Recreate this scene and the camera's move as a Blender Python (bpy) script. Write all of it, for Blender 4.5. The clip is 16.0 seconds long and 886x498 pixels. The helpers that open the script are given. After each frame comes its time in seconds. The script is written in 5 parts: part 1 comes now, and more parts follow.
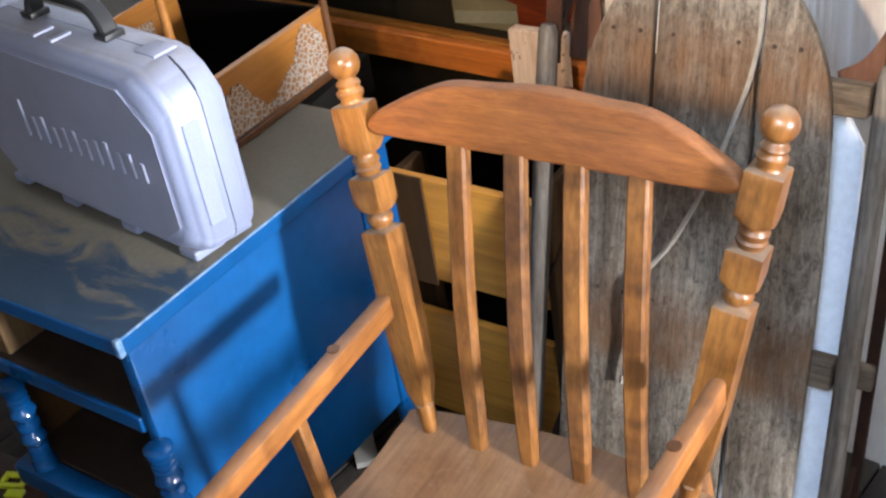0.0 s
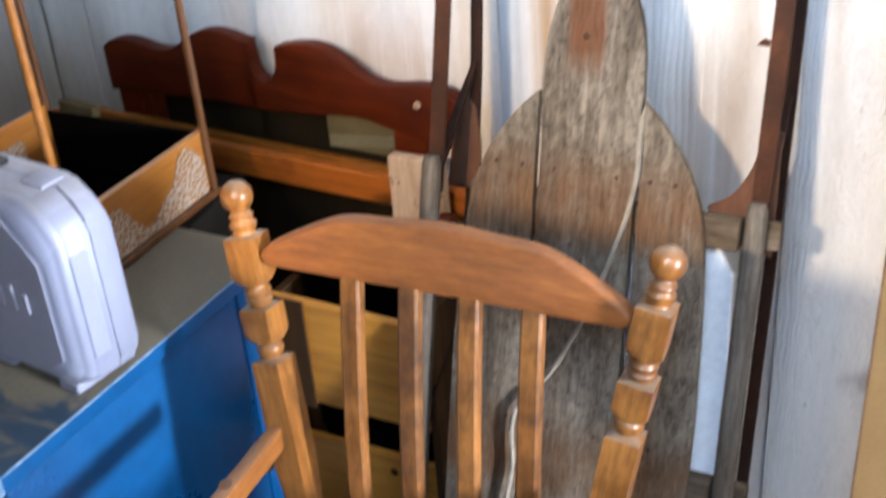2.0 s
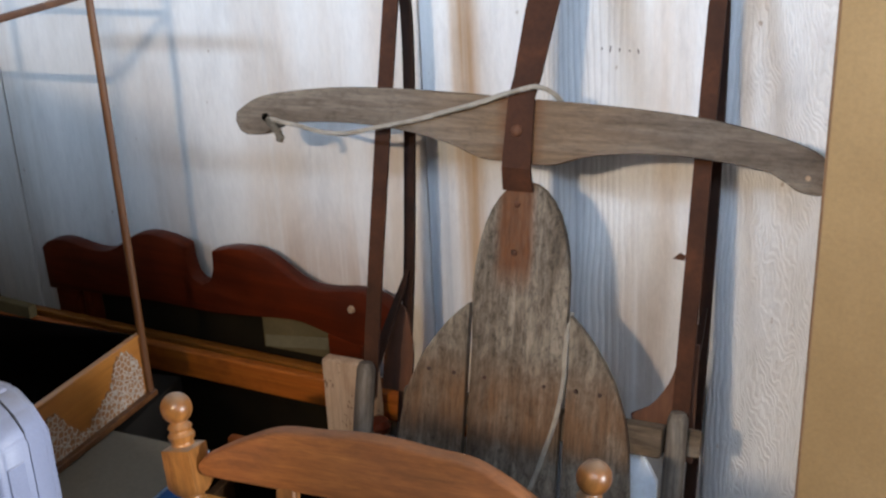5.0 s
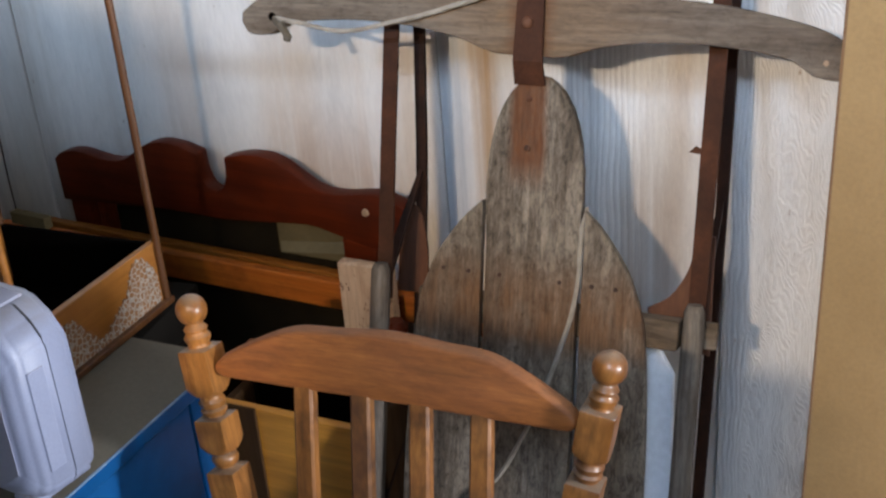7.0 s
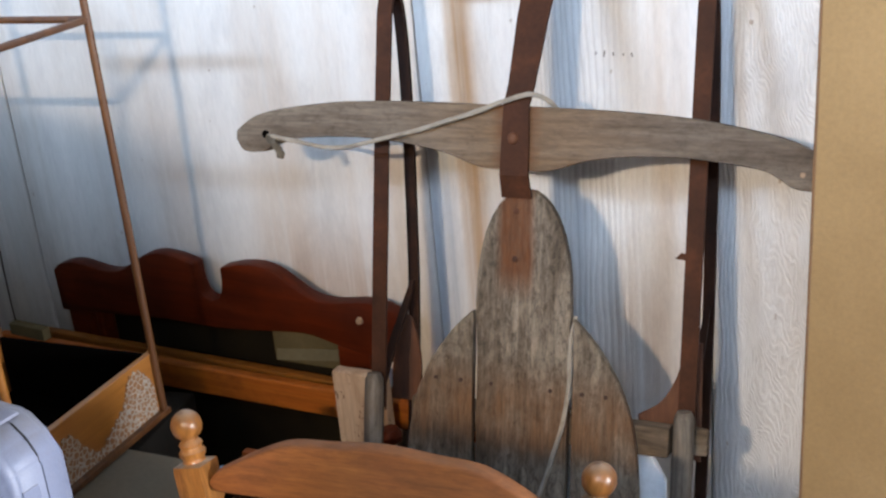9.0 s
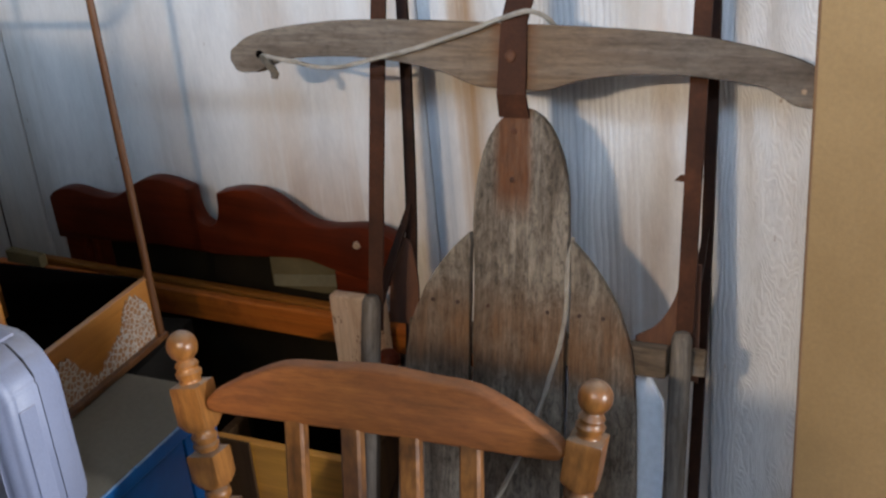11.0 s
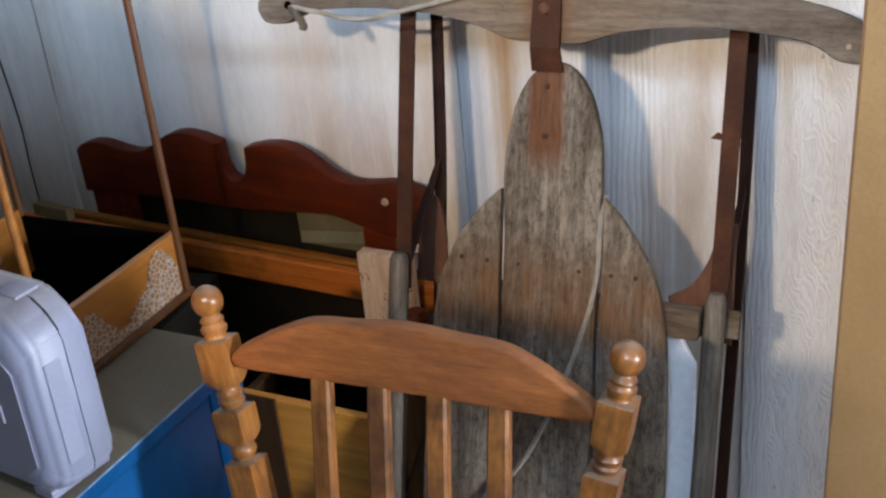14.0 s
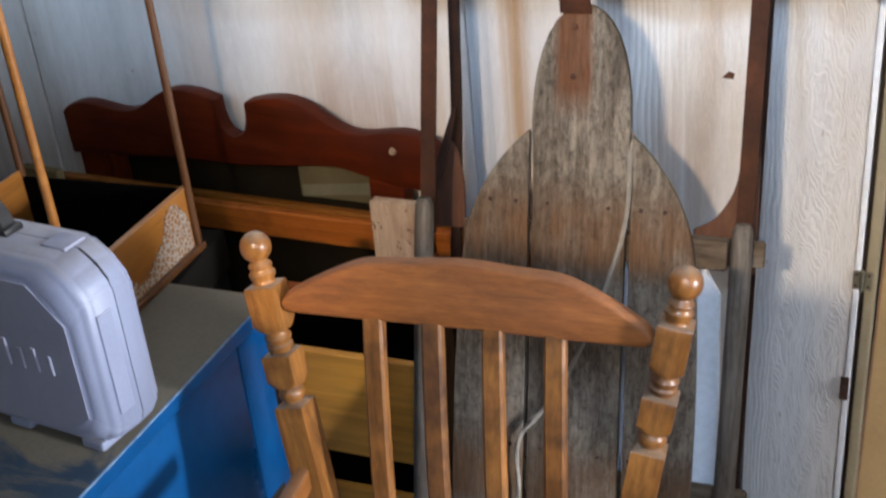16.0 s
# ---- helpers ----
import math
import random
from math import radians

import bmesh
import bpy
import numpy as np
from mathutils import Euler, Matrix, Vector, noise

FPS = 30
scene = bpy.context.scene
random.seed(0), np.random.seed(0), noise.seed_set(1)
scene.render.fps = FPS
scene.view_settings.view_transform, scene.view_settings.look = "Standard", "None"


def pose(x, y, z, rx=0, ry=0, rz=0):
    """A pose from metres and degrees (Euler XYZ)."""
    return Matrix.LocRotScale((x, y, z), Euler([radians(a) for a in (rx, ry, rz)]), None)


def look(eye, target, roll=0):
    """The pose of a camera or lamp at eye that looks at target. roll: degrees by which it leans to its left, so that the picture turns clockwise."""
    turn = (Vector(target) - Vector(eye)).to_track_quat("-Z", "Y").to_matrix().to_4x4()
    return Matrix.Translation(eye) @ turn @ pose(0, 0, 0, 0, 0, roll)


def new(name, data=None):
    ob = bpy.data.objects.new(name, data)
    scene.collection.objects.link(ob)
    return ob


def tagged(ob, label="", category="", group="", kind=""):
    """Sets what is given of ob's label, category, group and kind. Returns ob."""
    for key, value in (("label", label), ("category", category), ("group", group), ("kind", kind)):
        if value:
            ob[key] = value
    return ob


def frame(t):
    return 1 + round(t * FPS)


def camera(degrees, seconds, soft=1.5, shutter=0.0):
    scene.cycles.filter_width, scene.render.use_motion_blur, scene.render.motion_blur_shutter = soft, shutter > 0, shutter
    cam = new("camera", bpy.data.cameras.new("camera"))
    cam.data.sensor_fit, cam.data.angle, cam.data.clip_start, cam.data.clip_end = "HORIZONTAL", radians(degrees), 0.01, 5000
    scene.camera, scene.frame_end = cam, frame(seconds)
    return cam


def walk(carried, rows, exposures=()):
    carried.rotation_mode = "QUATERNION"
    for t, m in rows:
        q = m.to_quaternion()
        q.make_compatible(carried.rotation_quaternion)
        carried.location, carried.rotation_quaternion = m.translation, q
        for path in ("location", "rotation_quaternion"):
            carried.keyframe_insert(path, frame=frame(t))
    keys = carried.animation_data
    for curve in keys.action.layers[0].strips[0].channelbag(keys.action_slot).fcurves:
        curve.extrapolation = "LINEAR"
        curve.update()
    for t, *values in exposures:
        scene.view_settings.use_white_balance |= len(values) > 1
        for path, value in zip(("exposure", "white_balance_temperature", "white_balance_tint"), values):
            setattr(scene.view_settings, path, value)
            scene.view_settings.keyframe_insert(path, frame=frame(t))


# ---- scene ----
cam = camera(41.0, 16.0, soft=2.4, shutter=0.5)
PATH = [
    (0, (0.075, 0.242, 1.434), (-1.102, 1.411, 0.318), -9.7),
    (0.5, (0.067, 0.242, 1.439), (-1.109, 1.408, 0.317), -9.3),
    (1, (0.063, 0.252, 1.432), (-1.124, 1.401, 0.304), -10.0),
    (1.5, (0.061, 0.25, 1.445), (-1.075, 1.488, 0.361), -7.8),
    (2, (0.031, 0.213, 1.48), (-0.973, 1.621, 0.475), -4.8),
    (2.5, (0.035, 0.192, 1.522), (-0.934, 1.72, 0.67), -4.5),
    (3, (0.034, 0.194, 1.541), (-0.899, 1.764, 0.726), -2.9),
    (3.5, (0.042, 0.189, 1.554), (-0.888, 1.778, 0.773), -2.6),
    (3.7, (0.049, 0.175, 1.556), (-0.895, 1.781, 0.828), -2.4),
    (6, (0.045, 0.189, 1.528), (-0.913, 1.742, 0.708), -3.6),
    (6.5, (0.046, 0.188, 1.522), (-0.914, 1.715, 0.658), -4.3),
    (7, (0.05, 0.189, 1.52), (-0.911, 1.708, 0.642), -4.5),
    (7.5, (0.051, 0.192, 1.508), (-0.909, 1.686, 0.588), -5.8),
    (8, (0.052, 0.19, 1.523), (-0.915, 1.689, 0.618), -6.3),
    (8.2, (0.061, 0.188, 1.539), (-0.922, 1.733, 0.735), -5.8),
    (10.3, (0.072, 0.179, 1.557), (-0.902, 1.771, 0.837), -4.8),
    (10.5, (0.072, 0.178, 1.549), (-0.906, 1.752, 0.796), -4.7),
    (11, (0.07, 0.189, 1.53), (-0.9, 1.725, 0.694), -5.5),
    (11.5, (0.069, 0.2, 1.528), (-0.907, 1.72, 0.669), -5.8),
    (12, (0.064, 0.206, 1.526), (-0.921, 1.72, 0.666), -6.0),
    (12.5, (0.06, 0.209, 1.521), (-0.924, 1.717, 0.649), -5.8),
    (13, (0.057, 0.212, 1.518), (-0.913, 1.715, 0.624), -5.5),
    (13.5, (0.052, 0.209, 1.515), (-0.941, 1.7, 0.626), -5.4),
    (14, (0.056, 0.207, 1.515), (-0.944, 1.691, 0.623), -5.6),
    (14.5, (0.056, 0.197, 1.516), (-0.946, 1.677, 0.618), -5.4),
    (15, (0.029, 0.179, 1.516), (-0.932, 1.671, 0.594), -5.2),
    (15.5, (-0.025, 0.132, 1.518), (-0.945, 1.656, 0.606), -5.2),
    (16, (-0.055, 0.098, 1.511), (-0.92, 1.63, 0.56), -5.4),
]
EXPOSURES = [(0, 1.17), (1.4, 1.13), (2.5, 0.72), (3.0, 0.36), (3.5, 0.07), (5.5, -0.12), (7.0, 0.0), (8.0, 0.12), (9.0, 0.05), (10.4, -0.40), (12.0, -0.10), (14.0, 0.1), (16.0, 0.33)]
walk(cam, [(t, look(eye, target, roll)) for t, eye, target, roll in PATH], EXPOSURES)


# ---- world and lights ----
world = bpy.data.worlds.new("sky")
world.use_nodes = True
scene.world = world
wn = world.node_tree.nodes
sky = wn.new("ShaderNodeTexSky")
sky.sky_type, sky.sun_disc = "NISHITA", False
sky.sun_elevation, sky.sun_rotation = radians(24), radians(180)
wn["Background"].inputs[1].default_value = 0.1
world.node_tree.links.new(sky.outputs[0], wn["Background"].inputs[0])


def area_lamp(name, m, size, size_y, watts, colour):
    data = bpy.data.lights.new(name, "AREA")
    data.shape, data.size, data.size_y, data.energy, data.color = "RECTANGLE", size, size_y, watts, colour
    ob = new(name, data)
    ob.matrix_world = m
    return ob


# unseen lamps: east and warm follow the cast shadows, the rest are added fill
EAST_Y0, EAST_Y1, EAST_Z0, EAST_Z1, EAST_X = 0.69, 0.97, 1.08, 1.34, 1.75
HIGH_GAP = (-1.75, -0.55, 1.80, 2.18)
WARM_GAP = (-0.36, -0.16, 1.76, 1.96)
SIDE_GAP = (0.65, 1.55, 1.5, 2.4)
FRONT_GAP = (-0.12, 0.42, 2.05, 2.50)
area_lamp("east_opening_daylight", look((EAST_X - 0.02, 0.83, 1.21), (-1.0, 0.83, 0.68)), 0.18, 0.20, 74.0, (0.90, 0.93, 1.0))
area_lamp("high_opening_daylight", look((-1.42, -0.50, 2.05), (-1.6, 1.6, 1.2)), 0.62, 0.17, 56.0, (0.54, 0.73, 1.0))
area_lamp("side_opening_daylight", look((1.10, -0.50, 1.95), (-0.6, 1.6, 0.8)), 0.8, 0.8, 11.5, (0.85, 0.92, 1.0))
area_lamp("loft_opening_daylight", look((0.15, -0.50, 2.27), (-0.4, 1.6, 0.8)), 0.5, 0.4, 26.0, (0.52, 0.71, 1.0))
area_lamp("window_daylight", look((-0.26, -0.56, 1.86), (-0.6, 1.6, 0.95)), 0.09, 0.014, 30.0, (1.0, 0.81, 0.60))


# ---- materials ----
def material(name, rough=0.6, metal=0.0, spec=0.5, coat=0.0):
    m = bpy.data.materials.new(name)
    m.use_nodes = True
    b = m.node_tree.nodes["Principled BSDF"]
    b.inputs["Roughness"].default_value = rough
    b.inputs["Metallic"].default_value = metal
    b.inputs["Specular IOR Level"].default_value = spec
    b.inputs["Coat Weight"].default_value = coat
    return m, m.node_tree.nodes, m.node_tree.links, b


def coords(N, L, scale=(1, 1, 1), rot=(0, 0, 0), shift=True):
    """Object coordinates, scaled, and moved by a random amount for each object."""
    tc = N.new("ShaderNodeTexCoord")
    mp = N.new("ShaderNodeMapping")
    mp.inputs["Scale"].default_value = scale
    mp.inputs["Rotation"].default_value = rot
    L.new(tc.outputs["Object"], mp.inputs["Vector"])
    if shift:
        info = N.new("ShaderNodeObjectInfo")
        mul = N.new("ShaderNodeMath")
        mul.operation = "MULTIPLY"
        mul.inputs[1].default_value = 37.0
        L.new(info.outputs["Random"], mul.inputs[0])
        comb = N.new("ShaderNodeCombineXYZ")
        for k in range(3):
            L.new(mul.outputs[0], comb.inputs[k])
        L.new(comb.outputs[0], mp.inputs["Location"])
    return mp.outputs[0]


def noise_tex(N, L, vec, scale, detail=6, rough=0.6, dist=0.0):
    n = N.new("ShaderNodeTexNoise")
    n.inputs["Scale"].default_value = scale
    n.inputs["Detail"].default_value = detail
    n.inputs["Roughness"].default_value = rough
    n.inputs["Distortion"].default_value = dist
    L.new(vec, n.inputs["Vector"])
    return n.outputs["Fac"]


def ramp(N, L, fac, stops):
    r = N.new("ShaderNodeValToRGB")
    e = r.color_ramp.elements
    while len(e) < len(stops):
        e.new(0.5)
    for el, (p, c) in zip(e, stops):
        el.position, el.color = p, (c if len(c) == 4 else (*c, 1))
    L.new(fac, r.inputs[0])
    return r.outputs[0]


def mix(N, L, fac, a, b, mode="MIX"):
    x = N.new("ShaderNodeMixRGB")
    x.blend_type = mode
    for k, v in ((0, fac), (1, a), (2, b)):
        if hasattr(v, "is_linked"):
            L.new(v, x.inputs[k])
        else:
            x.inputs[k].default_value = v if k == 0 else (*v, 1)
    return x.outputs[0]


def bump(N, L, b, height, strength=0.3, distance=0.002):
    n = N.new("ShaderNodeBump")
    n.inputs["Strength"].default_value = strength
    n.inputs["Distance"].default_value = distance
    L.new(height, n.inputs["Height"])
    L.new(n.outputs[0], b.inputs["Normal"])


def dust(N, L, col, colour, amount, lo=0.55, hi=0.95):
    """Dust that has settled on faces that look up."""
    g = N.new("ShaderNodeNewGeometry")
    sep = N.new("ShaderNodeSeparateXYZ")
    L.new(g.outputs["Normal"], sep.inputs[0])
    up = ramp(N, L, sep.outputs[2], [(lo, (0, 0, 0)), (hi, (amount,) * 3)])
    n = noise_tex(N, L, coords(N, L), 45, 5, 0.7)
    f = mix(N, L, 1.0, up, ramp(N, L, n, [(0.25, (0.45, 0.45, 0.45)), (0.6, (1, 1, 1))]), "MULTIPLY")
    return mix(N, L, f, col, colour)


def wood(name, dark, mid, light, along="Z", rough=0.5, coat=0.0, stain=None, grain=1.0, relief=0.25, fine=70, stain_amount=0.6, spec=0.5, dusty=0.0, mottle=0.0, bands=0.0):
    """Wood with the grain along one axis of the object: broad figure, fine streaks, blotches."""
    m, N, L, b = material(name, rough, spec=spec, coat=coat)
    k = {"X": (0.06, 1, 1), "Y": (1, 0.06, 1), "Z": (1, 1, 0.06)}[along]
    vec = coords(N, L, k)
    broad = noise_tex(N, L, vec, 22 * grain, 5, 0.6, 1.2)
    streak = noise_tex(N, L, vec, fine * 3 * grain, 4, 0.7)
    col = ramp(N, L, broad, [(0.28, dark), (0.5, mid), (0.74, light)])
    fine_col = ramp(N, L, streak, [(0.3, (0.62, 0.6, 0.58)), (0.62, (1.08, 1.08, 1.08))])
    col = mix(N, L, 0.75, col, fine_col, "MULTIPLY")
    blot = noise_tex(N, L, coords(N, L), 9, 4, 0.65)
    if stain:
        f = ramp(N, L, blot, [(0.48, (0, 0, 0)), (0.72, (stain_amount,) * 3)])
        col = mix(N, L, f, col, stain)
    if mottle:
        mo = noise_tex(N, L, coords(N, L, tuple(max(v, 0.25) for v in k)), 55, 8, 0.75, 0.4)
        col = mix(N, L, mottle, col, ramp(N, L, mo, [(0.33, (0.42, 0.40, 0.38)), (0.5, (0.95, 0.95, 0.95)), (0.68, (1.45, 1.45, 1.45))]), "MULTIPLY")
        big = noise_tex(N, L, coords(N, L, tuple(max(v, 0.4) for v in k)), 7, 4, 0.6)
        col = mix(N, L, mottle * 0.8, col, ramp(N, L, big, [(0.35, (0.6, 0.58, 0.55)), (0.65, (1.2, 1.2, 1.2))]), "MULTIPLY")
    if bands:
        cross = noise_tex(N, L, coords(N, L, tuple(1.0 if v < 1 else 0.12 for v in k)), 17, 2, 0.5)
        col = mix(N, L, bands, col, ramp(N, L, cross, [(0.36, (0.50, 0.46, 0.44)), (0.43, (0.95, 0.94, 0.93)), (0.60, (1.0, 1.0, 1.0)), (0.66, (1.22, 1.24, 1.28))]), "MULTIPLY")
    if dusty:
        col = dust(N, L, col, (0.185, 0.140, 0.100), dusty)
    L.new(col, b.inputs["Base Color"])
    rr = ramp(N, L, blot, [(0.3, (rough * 0.8,) * 3), (0.7, (min(1, rough * 1.25),) * 3)])
    L.new(rr, b.inputs["Roughness"])
    bump(N, L, b, streak, relief, 0.0015)
    return m


M_CHAIR = wood("honey_maple_varnish", (0.160, 0.059, 0.0125), (0.275, 0.108, 0.0250), (0.375, 0.165, 0.044), "Z", 0.56, 0.0, (0.075, 0.026, 0.0090), 0.9, 0.1, 60, 0.85, dusty=0.85, mottle=0.75, bands=0.8)
M_CHAIR_POST = wood("glossy_honey_maple_varnish", (0.160, 0.059, 0.0125), (0.275, 0.108, 0.0250), (0.375, 0.165, 0.044), "Z", 0.34, 0.12, (0.075, 0.026, 0.0090), 0.9, 0.1, 60, 0.85, dusty=0.85, mottle=0.75, bands=0.5)
M_CHAIR_X = wood("honey_maple_varnish_across", (0.285, 0.092, 0.0200), (0.355, 0.118, 0.0270), (0.420, 0.148, 0.0360), "X", 0.62, 0.0, (0.235, 0.070, 0.0180), 2.0, 0.1, 90, 0.5, dusty=0.2, mottle=0.55)
M_CHAIR_Y = wood("honey_maple_varnish_arm", (0.230, 0.078, 0.0170), (0.335, 0.122, 0.0290), (0.425, 0.175, 0.047), "Y", 0.42, 0.1, (0.125, 0.044, 0.014), 0.6, 0.1, 50, 0.55, dusty=0.3, mottle=0.55, bands=0.5)
M_GREY = wood("weathered_grey_board", (0.0640, 0.0520, 0.0420), (0.1350, 0.1140, 0.0950), (0.2300, 0.2020, 0.1740), "Z", 0.85, 0, (0.1040, 0.0600, 0.0320), 1.3, 0.6, 60, 0.5, 0.2, mottle=0.8)
M_GREY_X = wood("weathered_grey_bar", (0.070, 0.050, 0.034), (0.125, 0.095, 0.068), (0.195, 0.157, 0.120), "X", 0.85, 0, (0.117, 0.074, 0.039), 1.3, 0.5, 60, 0.5, 0.2, mottle=0.95)
M_HEAD = wood("dark_red_mahogany", (0.043, 0.0060, 0.0014), (0.074, 0.0105, 0.0021), (0.106, 0.0165, 0.0032), "X", 0.5, 0.0, (0.036, 0.0065, 0.0022), 0.7, 0.1, 40, 0.6, 0.15)
M_RAIL = wood("amber_pine_rail", (0.195, 0.046, 0.0060), (0.300, 0.076, 0.0092), (0.385, 0.112, 0.0145), "X", 0.55, 0.0, (0.062, 0.016, 0.0050), 0.8, 0.15, 50, 0.85, 0.3)
M_RAIL_BACK = wood("yellow_pine_rail", (0.180, 0.060, 0.0080), (0.255, 0.090, 0.0115), (0.315, 0.120, 0.0165), "X", 0.55, 0.0, (0.085, 0.030, 0.0070), 0.8, 0.15, 50, 0.5, 0.3)
M_PINE = wood("yellow_pine_board", (0.500, 0.200, 0.0220), (0.610, 0.262, 0.0330), (0.680, 0.320, 0.0500), "X", 0.55, 0.0, (0.480, 0.195, 0.0280), 0.6, 0.12, 40, 0.4)
M_TAN = wood("bare_tan_plank", (0.288, 0.184, 0.112), (0.368, 0.248, 0.160), (0.448, 0.320, 0.216), "Z", 0.75, 0, (0.176, 0.096, 0.056), 1.0, 0.3, 60, 0.5)
M_AMBER = wood("amber_varnished_panel", (0.2400, 0.0810, 0.0140), (0.3300, 0.1260, 0.0210), (0.4200, 0.1710, 0.0350), "Y", 0.4, 0.2, (0.2000, 0.0720, 0.0210), 0.6, 0.1, 40, 0.3)
M_POST = wood("red_brown_stick", (0.050, 0.017, 0.0050), (0.092, 0.034, 0.0095), (0.150, 0.063, 0.019), "Z", 0.42, 0.1, None, 1.0, 0.15, 60)
M_DARKWOOD = wood("dark_brown_wood", (0.0108, 0.0060, 0.0036), (0.0210, 0.0120, 0.0072), (0.0360, 0.0216, 0.0120), "X", 0.6, 0.0, None, 0.8, 0.2, 50)
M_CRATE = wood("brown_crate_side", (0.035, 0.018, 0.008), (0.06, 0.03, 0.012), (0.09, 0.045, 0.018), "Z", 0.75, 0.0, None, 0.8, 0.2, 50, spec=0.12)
M_CORNER = wood("dull_brown_board", (0.075, 0.042, 0.018), (0.120, 0.070, 0.030), (0.160, 0.098, 0.045), "Z", 0.75, 0.0, (0.06, 0.036, 0.02), 0.8, 0.2, 50, 0.6, 0.3)
M_FLOOR = wood("dusty_dark_floor_board", (0.014, 0.010, 0.008), (0.026, 0.020, 0.016), (0.045, 0.035, 0.028), "Y", 0.85, 0, (0.10, 0.085, 0.07), 0.6, 0.3, 40, 0.5)


def band(N, L, coord, a, b, c, d, top=1.0):
    """1 between b and c of a coordinate, falling to 0 at a and d."""
    mr = N.new("ShaderNodeMapRange")
    mr.inputs["From Min"].default_value, mr.inputs["From Max"].default_value = a, d
    L.new(coord, mr.inputs["Value"])
    w = d - a
    return ramp(N, L, mr.outputs[0], [(0.0, (0, 0, 0)), ((b - a) / w, (top,) * 3), ((c - a) / w, (top,) * 3), (1.0, (0, 0, 0))])


def axes(N, L, wobble=0.0, scale=6.0, stretch=0.15):
    """x, y and z of the object, with a wavering x."""
    tc = N.new("ShaderNodeTexCoord")
    sep = N.new("ShaderNodeSeparateXYZ")
    L.new(tc.outputs["Object"], sep.inputs[0])
    x = sep.outputs[0]
    if wobble:
        n = noise_tex(N, L, coords(N, L, (1, 1, stretch), shift=False), scale, 4, 0.6)
        ma = N.new("ShaderNodeMath")
        ma.operation = "MULTIPLY_ADD"
        ma.inputs[1].default_value = wobble
        L.new(n, ma.inputs[0])
        sub = N.new("ShaderNodeMath")
        sub.inputs[1].default_value = -wobble / 2
        L.new(x, sub.inputs[0])
        L.new(sub.outputs[0], ma.inputs[2])
        x = ma.outputs[0]
    return x, sep.outputs[1], sep.outputs[2]


def sled_wood(name, rust):
    """Weathered boards: grey streaks, dark knots, brown bands under the nail lines, part rust and part painted warm
    light.
    """
    m, N, L, b = material(name, 0.85, spec=0.2)
    long = coords(N, L, (1, 1, 0.09))
    broad = noise_tex(N, L, long, 30, 6, 0.65, 0.8)
    streak = noise_tex(N, L, long, 190, 5, 0.75)
    mott = noise_tex(N, L, coords(N, L, (1, 1, 0.5)), 120, 8, 0.85, 0.5)
    big = noise_tex(N, L, coords(N, L, (1, 1, 0.45)), 9, 5, 0.65, 0.5)
    col = ramp(N, L, broad, [(0.26, (0.064, 0.050, 0.038)), (0.46, (0.150, 0.122, 0.094)), (0.72, (0.265, 0.226, 0.182))])
    col = mix(N, L, 0.8, col, ramp(N, L, streak, [(0.28, (0.42, 0.40, 0.38)), (0.5, (0.95, 0.95, 0.95)), (0.7, (1.35, 1.33, 1.3))]), "MULTIPLY")
    col = mix(N, L, 0.8, col, ramp(N, L, mott, [(0.37, (0.22, 0.20, 0.18)), (0.5, (1, 1, 1)), (0.65, (1.6, 1.57, 1.52))]), "MULTIPLY")
    col = mix(N, L, 0.8, col, ramp(N, L, big, [(0.33, (0.55, 0.52, 0.48)), (0.52, (1, 1, 1)), (0.68, (1.15, 1.16, 1.18))]), "MULTIPLY")
    x, y, z = axes(N, L, 0.012, 40, 0.4)
    # top band stops at the shade line: rust plus warm light put into colour
    for c in (0.845, 0.50, 0.17):
        f = mix(N, L, 1.0, band(N, L, z, c - 0.085, c - 0.055, c - 0.005, c + 0.055, 0.85), ramp(N, L, noise_tex(N, L, coords(N, L, (1, 1, 0.5)), 22, 4, 0.6), [(0.35, (0.45,) * 3), (0.58, (1, 1, 1))]), "MULTIPLY")
        col = mix(N, L, f, col, mix(N, L, 1.0, (0.150, 0.076, 0.035), ramp(N, L, streak, [(0.3, (0.45,) * 3), (0.62, (1.1,) * 3)]), "MULTIPLY"))
    if rust:
        f = mix(N, L, 1.0, band(N, L, x, -0.030, -0.019, 0.016, 0.026, 0.92), band(N, L, z, 0.97, 1.01, 1.2, 1.3), "MULTIPLY")
        f = mix(N, L, 1.0, f, ramp(N, L, mott, [(0.3, (0.55,) * 3), (0.55, (1, 1, 1))]), "MULTIPLY")
        col = mix(N, L, f, col, mix(N, L, 0.7, (0.120, 0.043, 0.015), ramp(N, L, streak, [(0.3, (0.5,) * 3), (0.62, (1.2,) * 3)]), "MULTIPLY"))
    L.new(col, b.inputs["Base Color"])
    bump(N, L, b, streak, 0.7, 0.002)
    return m


